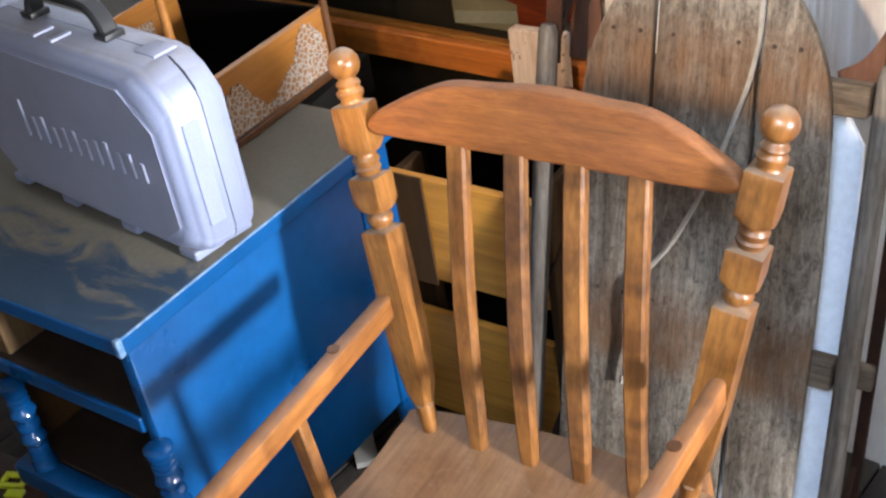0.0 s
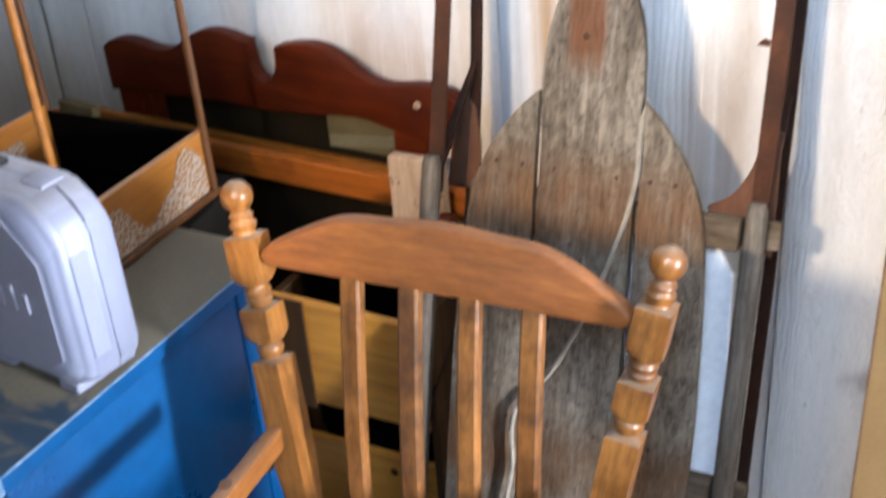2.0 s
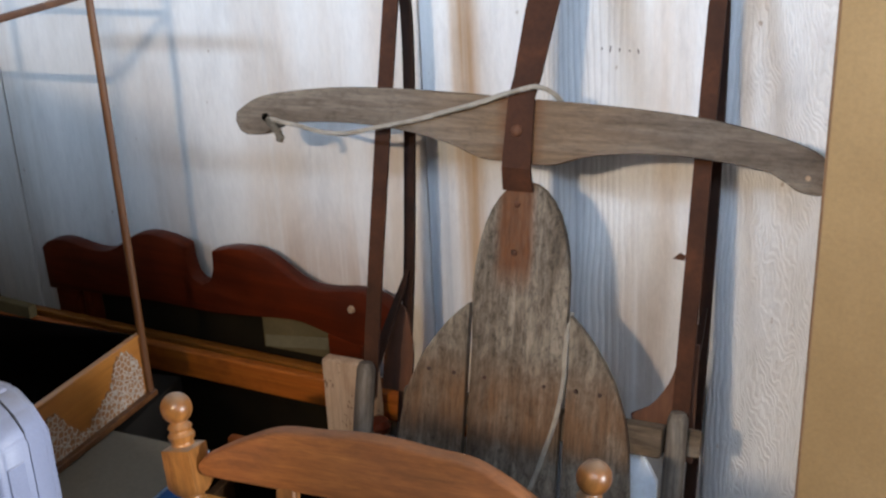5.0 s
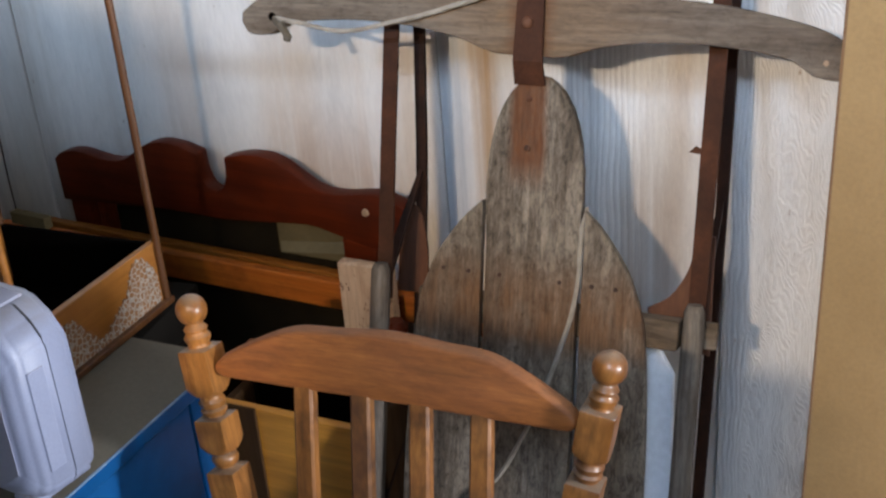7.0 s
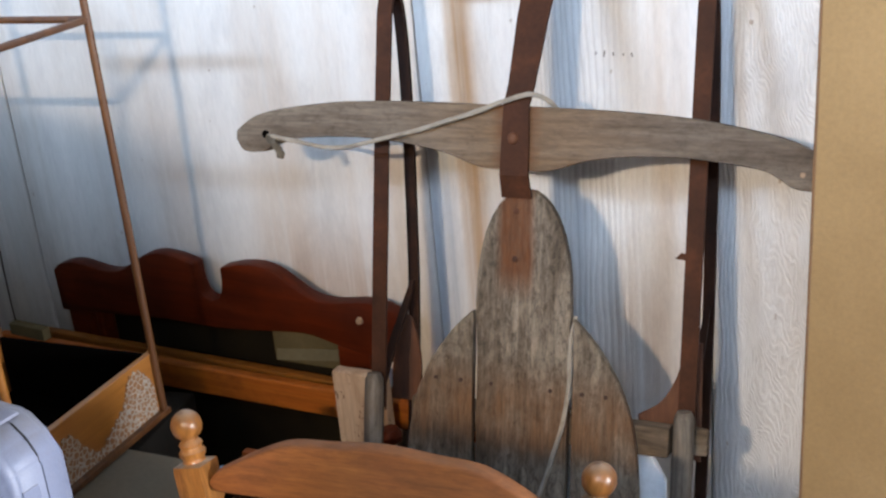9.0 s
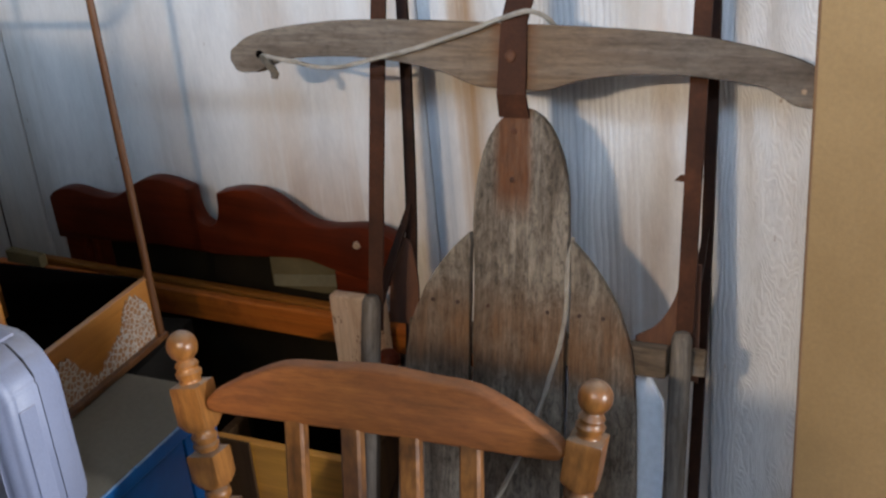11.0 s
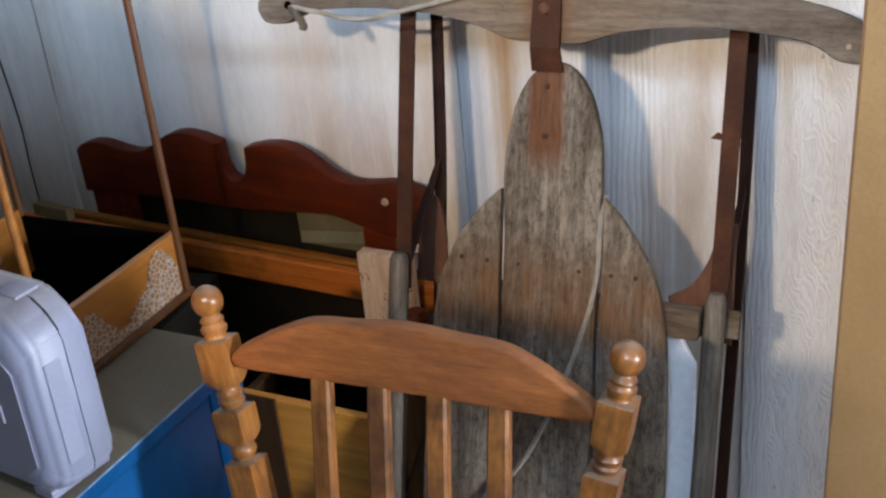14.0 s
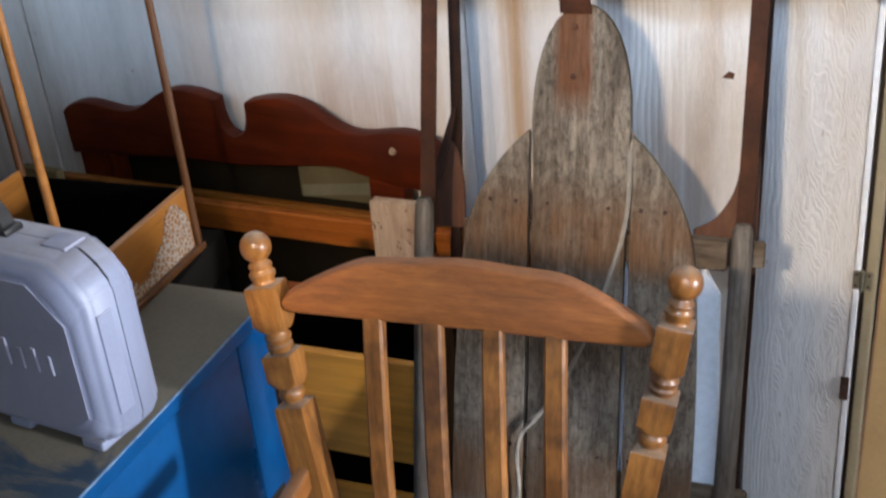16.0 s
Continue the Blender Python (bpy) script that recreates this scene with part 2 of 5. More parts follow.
def bar_wood():
    """Weathered grey bar, stained brown where the iron strap crosses it and darker at its ends."""
    m, N, L, b = material("weathered_grey_bar", 0.85, spec=0.2)
    long = coords(N, L, (0.09, 1, 1))
    broad = noise_tex(N, L, long, 26, 6, 0.65, 0.9)
    streak = noise_tex(N, L, long, 170, 5, 0.75)
    mott = noise_tex(N, L, coords(N, L, (0.5, 1, 1)), 70, 8, 0.8, 0.6)
    col = ramp(N, L, broad, [(0.28, (0.075, 0.056, 0.042)), (0.48, (0.135, 0.106, 0.082)), (0.72, (0.215, 0.178, 0.142))])
    col = mix(N, L, 0.75, col, ramp(N, L, streak, [(0.3, (0.5, 0.48, 0.46)), (0.5, (0.96,) * 3), (0.7, (1.3, 1.28, 1.25))]), "MULTIPLY")
    col = mix(N, L, 0.7, col, ramp(N, L, mott, [(0.34, (0.45, 0.42, 0.39)), (0.5, (1, 1, 1)), (0.68, (1.3, 1.28, 1.25))]), "MULTIPLY")
    x, y, z = axes(N, L, 0.03, 18, 1.0)
    brown = mix(N, L, 1.0, band(N, L, x, -0.16, -0.03, 0.03, 0.20, 0.75), ramp(N, L, mott, [(0.3, (0.4,) * 3), (0.6, (1, 1, 1))]), "MULTIPLY")
    col = mix(N, L, brown, col, mix(N, L, 1.0, (0.185, 0.112, 0.058), ramp(N, L, streak, [(0.3, (0.55,) * 3), (0.62, (1.15,) * 3)]), "MULTIPLY"))
    rust = mix(N, L, 1.0, band(N, L, x, -0.035, -0.022, 0.020, 0.034, 0.7), ramp(N, L, mott, [(0.35, (0.3,) * 3), (0.6, (1, 1, 1))]), "MULTIPLY")
    col = mix(N, L, rust, col, (0.11, 0.042, 0.016))
    L.new(col, b.inputs["Base Color"])
    bump(N, L, b, streak, 0.7, 0.002)
    return m


M_BAR = bar_wood()
M_SLED = sled_wood("weathered_sled_board", False)
M_SLED_RUST = sled_wood("weathered_sled_board_with_rust_mark", True)


def rust_metal(name, tone):
    m, N, L, b = material(name, 0.75, 0.0, 0.2)
    vec = coords(N, L)
    n1, n2 = noise_tex(N, L, vec, 14, 6, 0.65), noise_tex(N, L, vec, 160, 4, 0.7)
    col = ramp(N, L, n1, [(0.3, (0.028, 0.011, 0.0055)), (0.55, (0.056, 0.020, 0.0090)), (0.75, (0.100, 0.034, 0.014))])
    col = mix(N, L, 0.6, col, ramp(N, L, n2, [(0.3, (0.6, 0.6, 0.6)), (0.7, (1.2, 1.15, 1.1))]), "MULTIPLY")
    L.new(mix(N, L, 1.0, col, (tone, tone, tone), "MULTIPLY"), b.inputs["Base Color"])
    bump(N, L, b, n2, 0.3, 0.001)
    return m


M_RUST = rust_metal("rusted_dark_iron", 1.0)
M_IRON = rust_metal("blackened_runner_iron", 0.45)


def worn_seat():
    """Varnish worn through to pale wood, with looping pale scratches."""
    m, N, L, b = material("worn_maple_seat", 0.5, coat=0.05)
    long = coords(N, L, (1, 0.06, 1))
    broad, streak = noise_tex(N, L, long, 14, 5, 0.6, 1.0), noise_tex(N, L, long, 150, 4, 0.7)
    blot = noise_tex(N, L, coords(N, L), 11, 6, 0.65, 0.8)
    loops = noise_tex(N, L, coords(N, L, (1, 1, 1), (0, 0, 0.6)), 13, 3, 0.5, 3.5)
    col = ramp(N, L, broad, [(0.3, (0.165, 0.080, 0.032)), (0.5, (0.225, 0.115, 0.050)), (0.72, (0.285, 0.158, 0.076))])
    col = mix(N, L, ramp(N, L, blot, [(0.42, (0, 0, 0)), (0.62, (0.6,) * 3)]), col, (0.15, 0.058, 0.02))
    col = mix(N, L, ramp(N, L, loops, [(0.48, (0, 0, 0)), (0.495, (0.22,) * 3), (0.51, (0, 0, 0))]), col, (0.34, 0.22, 0.135))
    col = mix(N, L, 0.7, col, ramp(N, L, streak, [(0.3, (0.65,) * 3), (0.62, (1.08,) * 3)]), "MULTIPLY")
    L.new(col, b.inputs["Base Color"])
    L.new(ramp(N, L, blot, [(0.3, (0.62,) * 3), (0.7, (0.36,) * 3)]), b.inputs["Roughness"])
    bump(N, L, b, streak, 0.15, 0.001)
    return m


M_SEAT = worn_seat()


def speckled_plank():
    """Bare tan wood with small dark specks and rust dribbles."""
    m, N, L, b = material("speckled_tan_plank", 0.75, spec=0.3)
    long = coords(N, L, (1, 1, 0.06))
    broad, streak = noise_tex(N, L, long, 24, 5, 0.6, 1.0), noise_tex(N, L, long, 190, 4, 0.7)
    speck, blot = noise_tex(N, L, coords(N, L, (1, 1, 0.6)), 150, 3, 0.6), noise_tex(N, L, coords(N, L, (1, 1, 0.4)), 14, 5, 0.65)
    col = ramp(N, L, broad, [(0.3, (0.30, 0.195, 0.125)), (0.5, (0.42, 0.29, 0.195)), (0.72, (0.50, 0.37, 0.265))])
    col = mix(N, L, 0.7, col, ramp(N, L, streak, [(0.3, (0.62,) * 3), (0.62, (1.1,) * 3)]), "MULTIPLY")
    col = mix(N, L, ramp(N, L, blot, [(0.52, (0, 0, 0)), (0.7, (0.7,) * 3)]), col, (0.20, 0.10, 0.055))
    col = mix(N, L, ramp(N, L, speck, [(0.63, (0, 0, 0)), (0.68, (0.85,) * 3)]), col, (0.09, 0.045, 0.025))
    L.new(col, b.inputs["Base Color"])
    bump(N, L, b, streak, 0.3, 0.0015)
    return m


M_TAN_PLANK = speckled_plank()


def rust_stain():
    m, N, L, b = material("rust_red_strap", 0.75, 0.1)
    vec = coords(N, L, (1, 1, 0.2))
    n1, n2 = noise_tex(N, L, vec, 30, 6, 0.65), noise_tex(N, L, vec, 200, 4, 0.7)
    col = ramp(N, L, n1, [(0.3, (0.045, 0.017, 0.007)), (0.52, (0.090, 0.031, 0.0115)), (0.72, (0.145, 0.058, 0.024))])
    L.new(mix(N, L, 0.5, col, ramp(N, L, n2, [(0.3, (0.7, 0.7, 0.7)), (0.7, (1.15, 1.1, 1.1))]), "MULTIPLY"), b.inputs["Base Color"])
    bump(N, L, b, n2, 0.3, 0.001)
    return m


M_STRAP = rust_stain()


def ripples(N, L, period, bend, bend_scale, stretch, rot=0.0):
    """Raised grain lines about period metres apart, bent by a slow waver."""
    tc = coords(N, L, (1, 1, 1), (0, rot, 0), False)
    sep = N.new("ShaderNodeSeparateXYZ")
    L.new(tc, sep.inputs[0])
    waver = noise_tex(N, L, coords(N, L, (1, 1, stretch), shift=False), bend_scale, 4, 0.55)
    ma = N.new("ShaderNodeMath")
    ma.operation = "MULTIPLY_ADD"
    ma.inputs[1].default_value = bend
    L.new(waver, ma.inputs[0])
    L.new(sep.outputs[0], ma.inputs[2])
    pp = N.new("ShaderNodeMath")
    pp.operation = "DIVIDE"
    pp.inputs[1].default_value = period / 2
    L.new(ma.outputs[0], pp.inputs[0])
    w = N.new("ShaderNodeMath")
    w.operation = "PINGPONG"
    w.inputs[1].default_value = 1.0
    L.new(pp.outputs[0], w.inputs[0])
    return w.outputs[0]


def corduroy(N, L, height):
    """Deep upright grain in one strip of the sheet."""
    w = ripples(N, L, 0.0085, 0.045, 9.0, 0.22)
    x, y, z = axes(N, L, 0.05)
    return mix(N, L, band(N, L, x, -0.68, -0.64, -0.555, -0.49, 0.85), (0.7, 0.7, 0.7), w)


def fingerprint(N, L, height):
    """Fine slanting waves of raised grain, rough and upright at one side."""
    w = ripples(N, L, 0.0054, 0.110, 13.0, 0.40, radians(14))
    v = ripples(N, L, 0.0068, 0.030, 24.0, 0.35)
    x, y, z = axes(N, L, 0.02)
    return mix(N, L, band(N, L, x, -0.45, -0.44, -0.368, -0.352), w, v)


def wall_paint(name, grain, relief, distort, stain=0.4, lines=None, marks=(), tone=1.0):
    """Worn white paint on plywood: raised vertical grain, brown water stains, scuffs, coloured marks, some of them
    painted shade.
    """
    m, N, L, b = material(name, 0.55, spec=0.35)
    rings = noise_tex(N, L, coords(N, L, (1, 1, 0.10)), distort, 3, 0.45, 0.5)
    mul = N.new("ShaderNodeMath")
    mul.operation = "MULTIPLY"
    mul.inputs[1].default_value = grain
    L.new(rings, mul.inputs[0])
    wav = N.new("ShaderNodeMath")
    wav.operation = "PINGPONG"
    wav.inputs[1].default_value = 1.0
    L.new(mul.outputs[0], wav.inputs[0])
    height = wav.outputs[0]
    if lines:
        height = lines(N, L, height)
    streak = noise_tex(N, L, coords(N, L, (1, 1, 0.05)), 12, 5, 0.6)
    drip = noise_tex(N, L, coords(N, L, (1, 1, 0.015)), 45, 3, 0.6)
    patch = noise_tex(N, L, coords(N, L, (1, 1, 0.45)), 3.2, 5, 0.6, 0.6)
    fine = noise_tex(N, L, coords(N, L, (1, 1, 0.25)), 130, 5, 0.75)
    col = ramp(N, L, patch, [(0.30, (0.66, 0.62, 0.58)), (0.45, (0.73, 0.705, 0.68)), (0.7, (0.76, 0.745, 0.73))])
    st = ramp(N, L, streak, [(0.55, (0, 0, 0)), (0.75, (stain,) * 3)])
    col = mix(N, L, st, col, (0.52, 0.38, 0.26))
    col = mix(N, L, 0.3, col, ramp(N, L, drip, [(0.30, (0.88, 0.87, 0.86)), (0.42, (1, 1, 1)), (0.68, (1.03, 1.03, 1.03))]), "MULTIPLY")
    smudge = noise_tex(N, L, coords(N, L, (1, 1, 0.35)), 9, 6, 0.7, 0.5)
    col = mix(N, L, 0.6, col, ramp(N, L, smudge, [(0.34, (0.78, 0.78, 0.79)), (0.5, (1, 1, 1)), (0.7, (1.05, 1.045, 1.04))]), "MULTIPLY")
    for span, tall, colour, amount in marks:
        x, y, z = axes(N, L, 0.05)
        fac = mix(N, L, 1.0, band(N, L, x, *span, amount), band(N, L, z, *tall), "MULTIPLY")
        fac = mix(N, L, 1.0, fac, ramp(N, L, drip, [(0.3, (0.25,) * 3), (0.55, (1, 1, 1))]), "MULTIPLY")
        col = mix(N, L, fac, col, colour)
    gr = ramp(N, L, height, [(0.0, (0.66, 0.64, 0.62)), (0.5, (tone,) * 3)])
    col = mix(N, L, relief, col, gr, "MULTIPLY")
    col = mix(N, L, 0.4, col, ramp(N, L, fine, [(0.3, (0.82, 0.82, 0.82)), (0.6, (1.05, 1.05, 1.05))]), "MULTIPLY")
    speck = noise_tex(N, L, coords(N, L, (1, 1, 0.6)), 60, 2, 0.5)
    col = mix(N, L, ramp(N, L, speck, [(0.755, (0, 0, 0)), (0.79, (0.7, 0.7, 0.7))]), col, (0.30, 0.22, 0.16))
    L.new(col, b.inputs["Base Color"])
    add = N.new("ShaderNodeMath")
    add.operation = "MULTIPLY_ADD"
    add.inputs[1].default_value = relief
    L.new(height, add.inputs[0])
    L.new(fine, add.inputs[2])
    bump(N, L, b, add.outputs[0], 0.25 + 0.8 * relief, 0.003)
    return m


# the blue-grey paints the shade of strap, runner and sled into the wall
TAN, RUSSET, SHADE_BLUE, GREY, UMBER = (0.50, 0.33, 0.19), (0.36, 0.20, 0.10), (0.33, 0.36, 0.40), (0.27, 0.27, 0.25), (0.36, 0.27, 0.20)
M_WALL = wall_paint("worn_white_wall_paint", 20.0, 0.06, 5.0, 0.28, None, (
    ((-2.10, -1.95, -1.72, -1.62), (0.3, 0.6, 0.9, 1.15), GREY, 0.36),
    ((-1.62, -1.58, -1.53, -1.49), (0.4, 0.7, 0.95, 1.25), GREY, 0.26),
    ((-1.80, -1.77, -1.74, -1.71), (0.3, 0.6, 1.2, 1.5), UMBER, 0.15),
    ((-1.42, -1.38, -1.34, -1.28), (0.5, 0.8, 0.98, 1.3), UMBER, 0.35),
    ((-1.20, -1.15, -1.10, -1.06), (0.7, 0.85, 1.1, 1.5), TAN, 0.22),
    # russet tint on the wall round the headboard's right top
    ((-1.22, -1.12, -0.98, -0.90), (0.60, 0.66, 0.80, 0.92), RUSSET, 0.5),
    ((-0.95, -0.90, -0.86, -0.80), (0.5, 0.7, 1.2, 1.6), TAN, 0.35)))
M_WALL_GRAIN = wall_paint("worn_white_paint_on_raised_grain", 34.0, 0.75, 6.0, 0.5, corduroy, (
    ((-0.80, -0.785, -0.765, -0.735), (0.6, 0.75, 1.2, 1.5), TAN, 0.9),
    # strap's cast shade put into the colour
    ((-0.86, -0.845, -0.815, -0.795), (0.5, 0.65, 0.95, 1.25), SHADE_BLUE, 0.7),
    ((-0.60, -0.55, -0.47, -0.42), (0.62, 0.68, 0.82, 0.93), UMBER, 0.65),
    ((-0.64, -0.63, -0.60, -0.57), (0.6, 0.8, 1.25, 1.5), SHADE_BLUE, 0.55)))
M_WALL_CREAM = wall_paint("worn_cream_paint_on_raised_grain", 30.0, 0.50, 9.0, 0.3, fingerprint, (
    # runner's shade painted down the left of the sheet
    ((-0.40, -0.39, -0.375, -0.355), (0.2, 0.5, 1.3, 1.6), SHADE_BLUE, 0.5),), 0.82)


def simple(name, c1, c2, scale, rough, spec=0.5, coat=0.0, relief=0.1, fine=150, distance=0.001, metal=0.0, dusty=None):
    m, N, L, b = material(name, rough, metal, spec, coat)
    vec = coords(N, L)
    n1, n2 = noise_tex(N, L, vec, scale, 6, 0.6), noise_tex(N, L, vec, fine, 5, 0.7)
    col = ramp(N, L, n1, [(0.32, c1), (0.68, c2)])
    col = mix(N, L, 0.5, col, ramp(N, L, n2, [(0.3, (0.8, 0.8, 0.8)), (0.65, (1.08, 1.08, 1.08))]), "MULTIPLY")
    if dusty:
        col = dust(N, L, col, *dusty)
    L.new(col, b.inputs["Base Color"])
    rr = ramp(N, L, n1, [(0.3, (rough * 0.85,) * 3), (0.7, (min(1.0, rough * 1.2),) * 3)])
    L.new(rr, b.inputs["Roughness"])
    bump(N, L, b, n2, relief, distance)
    return m


M_BOARD = simple("tan_hardboard", (0.215, 0.138, 0.062), (0.275, 0.183, 0.088), 5.0, 0.8, 0.2, 0, 0.3, 220)
M_BOARD_EDGE = simple("brown_hardboard_edge", (0.10, 0.052, 0.024), (0.15, 0.08, 0.036), 20, 0.85)
M_BLUE = simple("glossy_blue_paint", (0.0025, 0.060, 0.195), (0.004, 0.086, 0.265), 5.0, 0.30, 0.42, 0.06, 0.08, 40, 0.002)
# same blue paint, glossier, with the spindles' shade put into a darker base
M_BLUE_SHADED = simple("glossy_blue_paint_shaded", (0.002, 0.042, 0.140), (0.003, 0.058, 0.185), 9.0, 0.14, 0.6, 0.2, 0.05, 60, 0.001)
M_WORN = simple("paint_worn_to_pale_blue", (0.06, 0.16, 0.32), (0.26, 0.37, 0.50), 70, 0.4, 0.4)
M_CASE = simple("lavender_grey_plastic", (0.275, 0.310, 0.440), (0.318, 0.356, 0.495), 6.0, 0.42, 0.5, 0, 0.08, 500, dusty=((0.22, 0.205, 0.20), 0.75, 0.45, 0.9))
M_CASE_FACE = simple("dusty_grey_plastic", (0.305, 0.322, 0.420), (0.380, 0.396, 0.505), 9.0, 0.55, 0.4, 0, 0.1, 400)
M_BLACK = simple("black_plastic", (0.012, 0.012, 0.013), (0.025, 0.025, 0.027), 10, 0.4)
# near-black: lacquer inside the tray, painted shade inside table and crate
M_VOID = simple("black_lacquer_and_shade", (0.0016, 0.0012, 0.0010), (0.0030, 0.0022, 0.0018), 8, 0.9, 0.02)
M_WHITE = simple("bluish_white_paint", (0.74, 0.78, 0.84), (0.82, 0.85, 0.90), 5, 0.5, 0.4, 0, 0.1, 90)
M_PALE = simple("pale_cardboard", (0.26, 0.22, 0.14), (0.36, 0.31, 0.21), 8, 0.8)
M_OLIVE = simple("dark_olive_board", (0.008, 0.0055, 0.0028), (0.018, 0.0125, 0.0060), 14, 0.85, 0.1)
# taken down to near black for the shade behind the table
M_TRUNK = simple("near_black_box", (0.006, 0.005, 0.004), (0.012, 0.010, 0.008), 7, 0.85, 0.08)
M_PAPER = simple("dusty_white_wood_offcut", (0.42, 0.40, 0.36), (0.55, 0.53, 0.49), 8, 0.8)
M_YELLOW = simple("acid_yellow_plastic", (0.66, 0.72, 0.02), (0.78, 0.82, 0.05), 12, 0.4)
M_HASSOCK = simple("cracked_brown_leather", (0.028, 0.013, 0.009), (0.075, 0.036, 0.024), 22, 0.6, 0.4, 0, 0.6, 60, 0.004)
M_ROPE = simple("grey_cotton_rope", (0.26, 0.225, 0.185), (0.38, 0.34, 0.285), 60, 0.9, 0.2, 0, 0.6, 300, 0.002)
M_ROPE_OLD = simple("dirty_brown_rope", (0.085, 0.070, 0.052), (0.16, 0.135, 0.105), 60, 0.9, 0.2, 0, 0.8, 300, 0.002)
M_NAIL = simple("rusty_nail_head", (0.03, 0.014, 0.009), (0.06, 0.028, 0.016), 80, 0.8)
M_HINGE = simple("dull_olive_zinc", (0.16, 0.155, 0.12), (0.24, 0.23, 0.18), 60, 0.5, 0.5, 0, 0.2, 200, 0.001, 0.6)
M_PENCIL = simple("grey_pencil_lead", (0.16, 0.15, 0.14), (0.24, 0.22, 0.2), 90, 0.6)
M_CARTON = simple("dusty_olive_cardboard", (0.072, 0.054, 0.024), (0.115, 0.090, 0.044), 9, 0.85, 0.2)
M_FLAP = simple("olive_grey_cardboard", (0.095, 0.080, 0.046), (0.135, 0.116, 0.070), 9, 0.85, 0.2)
M_PLASTER = simple("plain_barn_wall", (0.07, 0.055, 0.042), (0.11, 0.09, 0.07), 3, 0.9)


def table_top():
    """Blue paint under grey-brown dust, wiped away in streaks along the front edge."""
    m, N, L, b = material("dusty_blue_table_top", 0.5)
    vec = coords(N, L, (0.55, 1.0, 1.3), (0, 0.35, 0), False)
    d1 = noise_tex(N, L, vec, 15, 8, 0.68, 1.3)
    d2 = noise_tex(N, L, coords(N, L, shift=False), 160, 5, 0.7)
    x, y, z = axes(N, L)
    wiped = ramp(N, L, mix(N, L, 1.0, band(N, L, z, -0.19, 0.0, 0.05, 0.06, 0.46), d1, "ADD"), [(0.66, (0.0,) * 3), (0.80, (0.95,) * 3)])
    col = mix(N, L, wiped, (0.116, 0.101, 0.075), (0.013, 0.035, 0.066))
    col = mix(N, L, 0.5, col, ramp(N, L, d2, [(0.3, (0.75, 0.75, 0.75)), (0.65, (1.1, 1.1, 1.1))]), "MULTIPLY")
    L.new(col, b.inputs["Base Color"])
    L.new(ramp(N, L, wiped, [(0.0, (0.85,) * 3), (0.8, (0.55,) * 3)]), b.inputs["Roughness"])
    return m


M_TOP = table_top()


def lace():
    """White crochet-like froth printed over amber wood."""
    m, N, L, b = material("white_lace_on_amber_wood", 0.6)
    vec = coords(N, L, shift=False)
    v = N.new("ShaderNodeTexVoronoi")
    v.feature = "DISTANCE_TO_EDGE"
    v.inputs["Scale"].default_value = 118
    L.new(vec, v.inputs["Vector"])
    n = noise_tex(N, L, vec, 200, 3, 0.6)
    line = ramp(N, L, v.outputs["Distance"], [(0.04, (0.9,) * 3), (0.15, (0.05,) * 3)])
    col = mix(N, L, line, (0.25, 0.105, 0.028), (0.40, 0.37, 0.32))
    col = mix(N, L, 0.5, col, ramp(N, L, n, [(0.3, (0.6, 0.6, 0.6)), (0.7, (1.15, 1.15, 1.15))]), "MULTIPLY")
    L.new(col, b.inputs["Base Color"])
    bump(N, L, b, line, 0.6, 0.002)
    return m


M_LACE = lace()


# ---- mesh helpers ----
def part(name, bm, mat, parent=None, label="", smooth=False, m=None):
    me = bpy.data.meshes.new(name)
    bmesh.ops.recalc_face_normals(bm, faces=bm.faces)
    bm.to_mesh(me)
    bm.free()
    me.materials.append(mat)
    if smooth:
        for p in me.polygons:
            p.use_smooth = True
        me.set_sharp_from_angle(angle=radians(38))
    ob = new(name, me)
    if parent:
        ob.parent = parent
    if m is not None:
        ob.matrix_basis = m
    if label:
        tagged(ob, label)
    return ob


def thing(name, m, label, category, kind="", group=""):
    e = new(name)
    e.empty_display_size = 0.05
    e.matrix_basis = m
    return tagged(e, label, category, group, kind)


def bevelled(bm, width, segments=2):
    if width:
        edges = [e for e in bm.edges if len(e.link_faces) == 2 and e.calc_face_angle(0) > 0.5]
        bmesh.ops.bevel(bm, geom=edges, offset=width, segments=segments, affect="EDGES", profile=0.5)
    return bm


def box(x0, x1, y0, y1, z0, z1, bev=0.002, seg=2):
    bm = bmesh.new()
    bmesh.ops.create_cube(bm, size=1, matrix=Matrix.Translation(((x0 + x1) / 2, (y0 + y1) / 2, (z0 + z1) / 2)) @ Matrix.Diagonal((x1 - x0, y1 - y0, z1 - z0, 1)))
    return bevelled(bm, bev, seg)


def slab(outline, y0, y1, bev=0.0015, seg=2):
    """A plate with an outline in x and z, from y0 to y1."""
    bm = bmesh.new()
    vs = [bm.verts.new((x, y0, z)) for x, z in outline]
    f = bm.faces.new(vs)
    r = bmesh.ops.extrude_face_region(bm, geom=[f])
    bmesh.ops.translate(bm, vec=(0, y1 - y0, 0), verts=[v for v in r["geom"] if isinstance(v, bmesh.types.BMVert)])
    bmesh.ops.recalc_face_normals(bm, faces=bm.faces)
    if bev:
        edges = [e for e in bm.edges if len(e.link_faces) == 2 and e.calc_face_angle(0) > 0.9]
        bmesh.ops.bevel(bm, geom=edges, offset=bev, segments=seg, affect="EDGES", profile=0.5)
    return bm


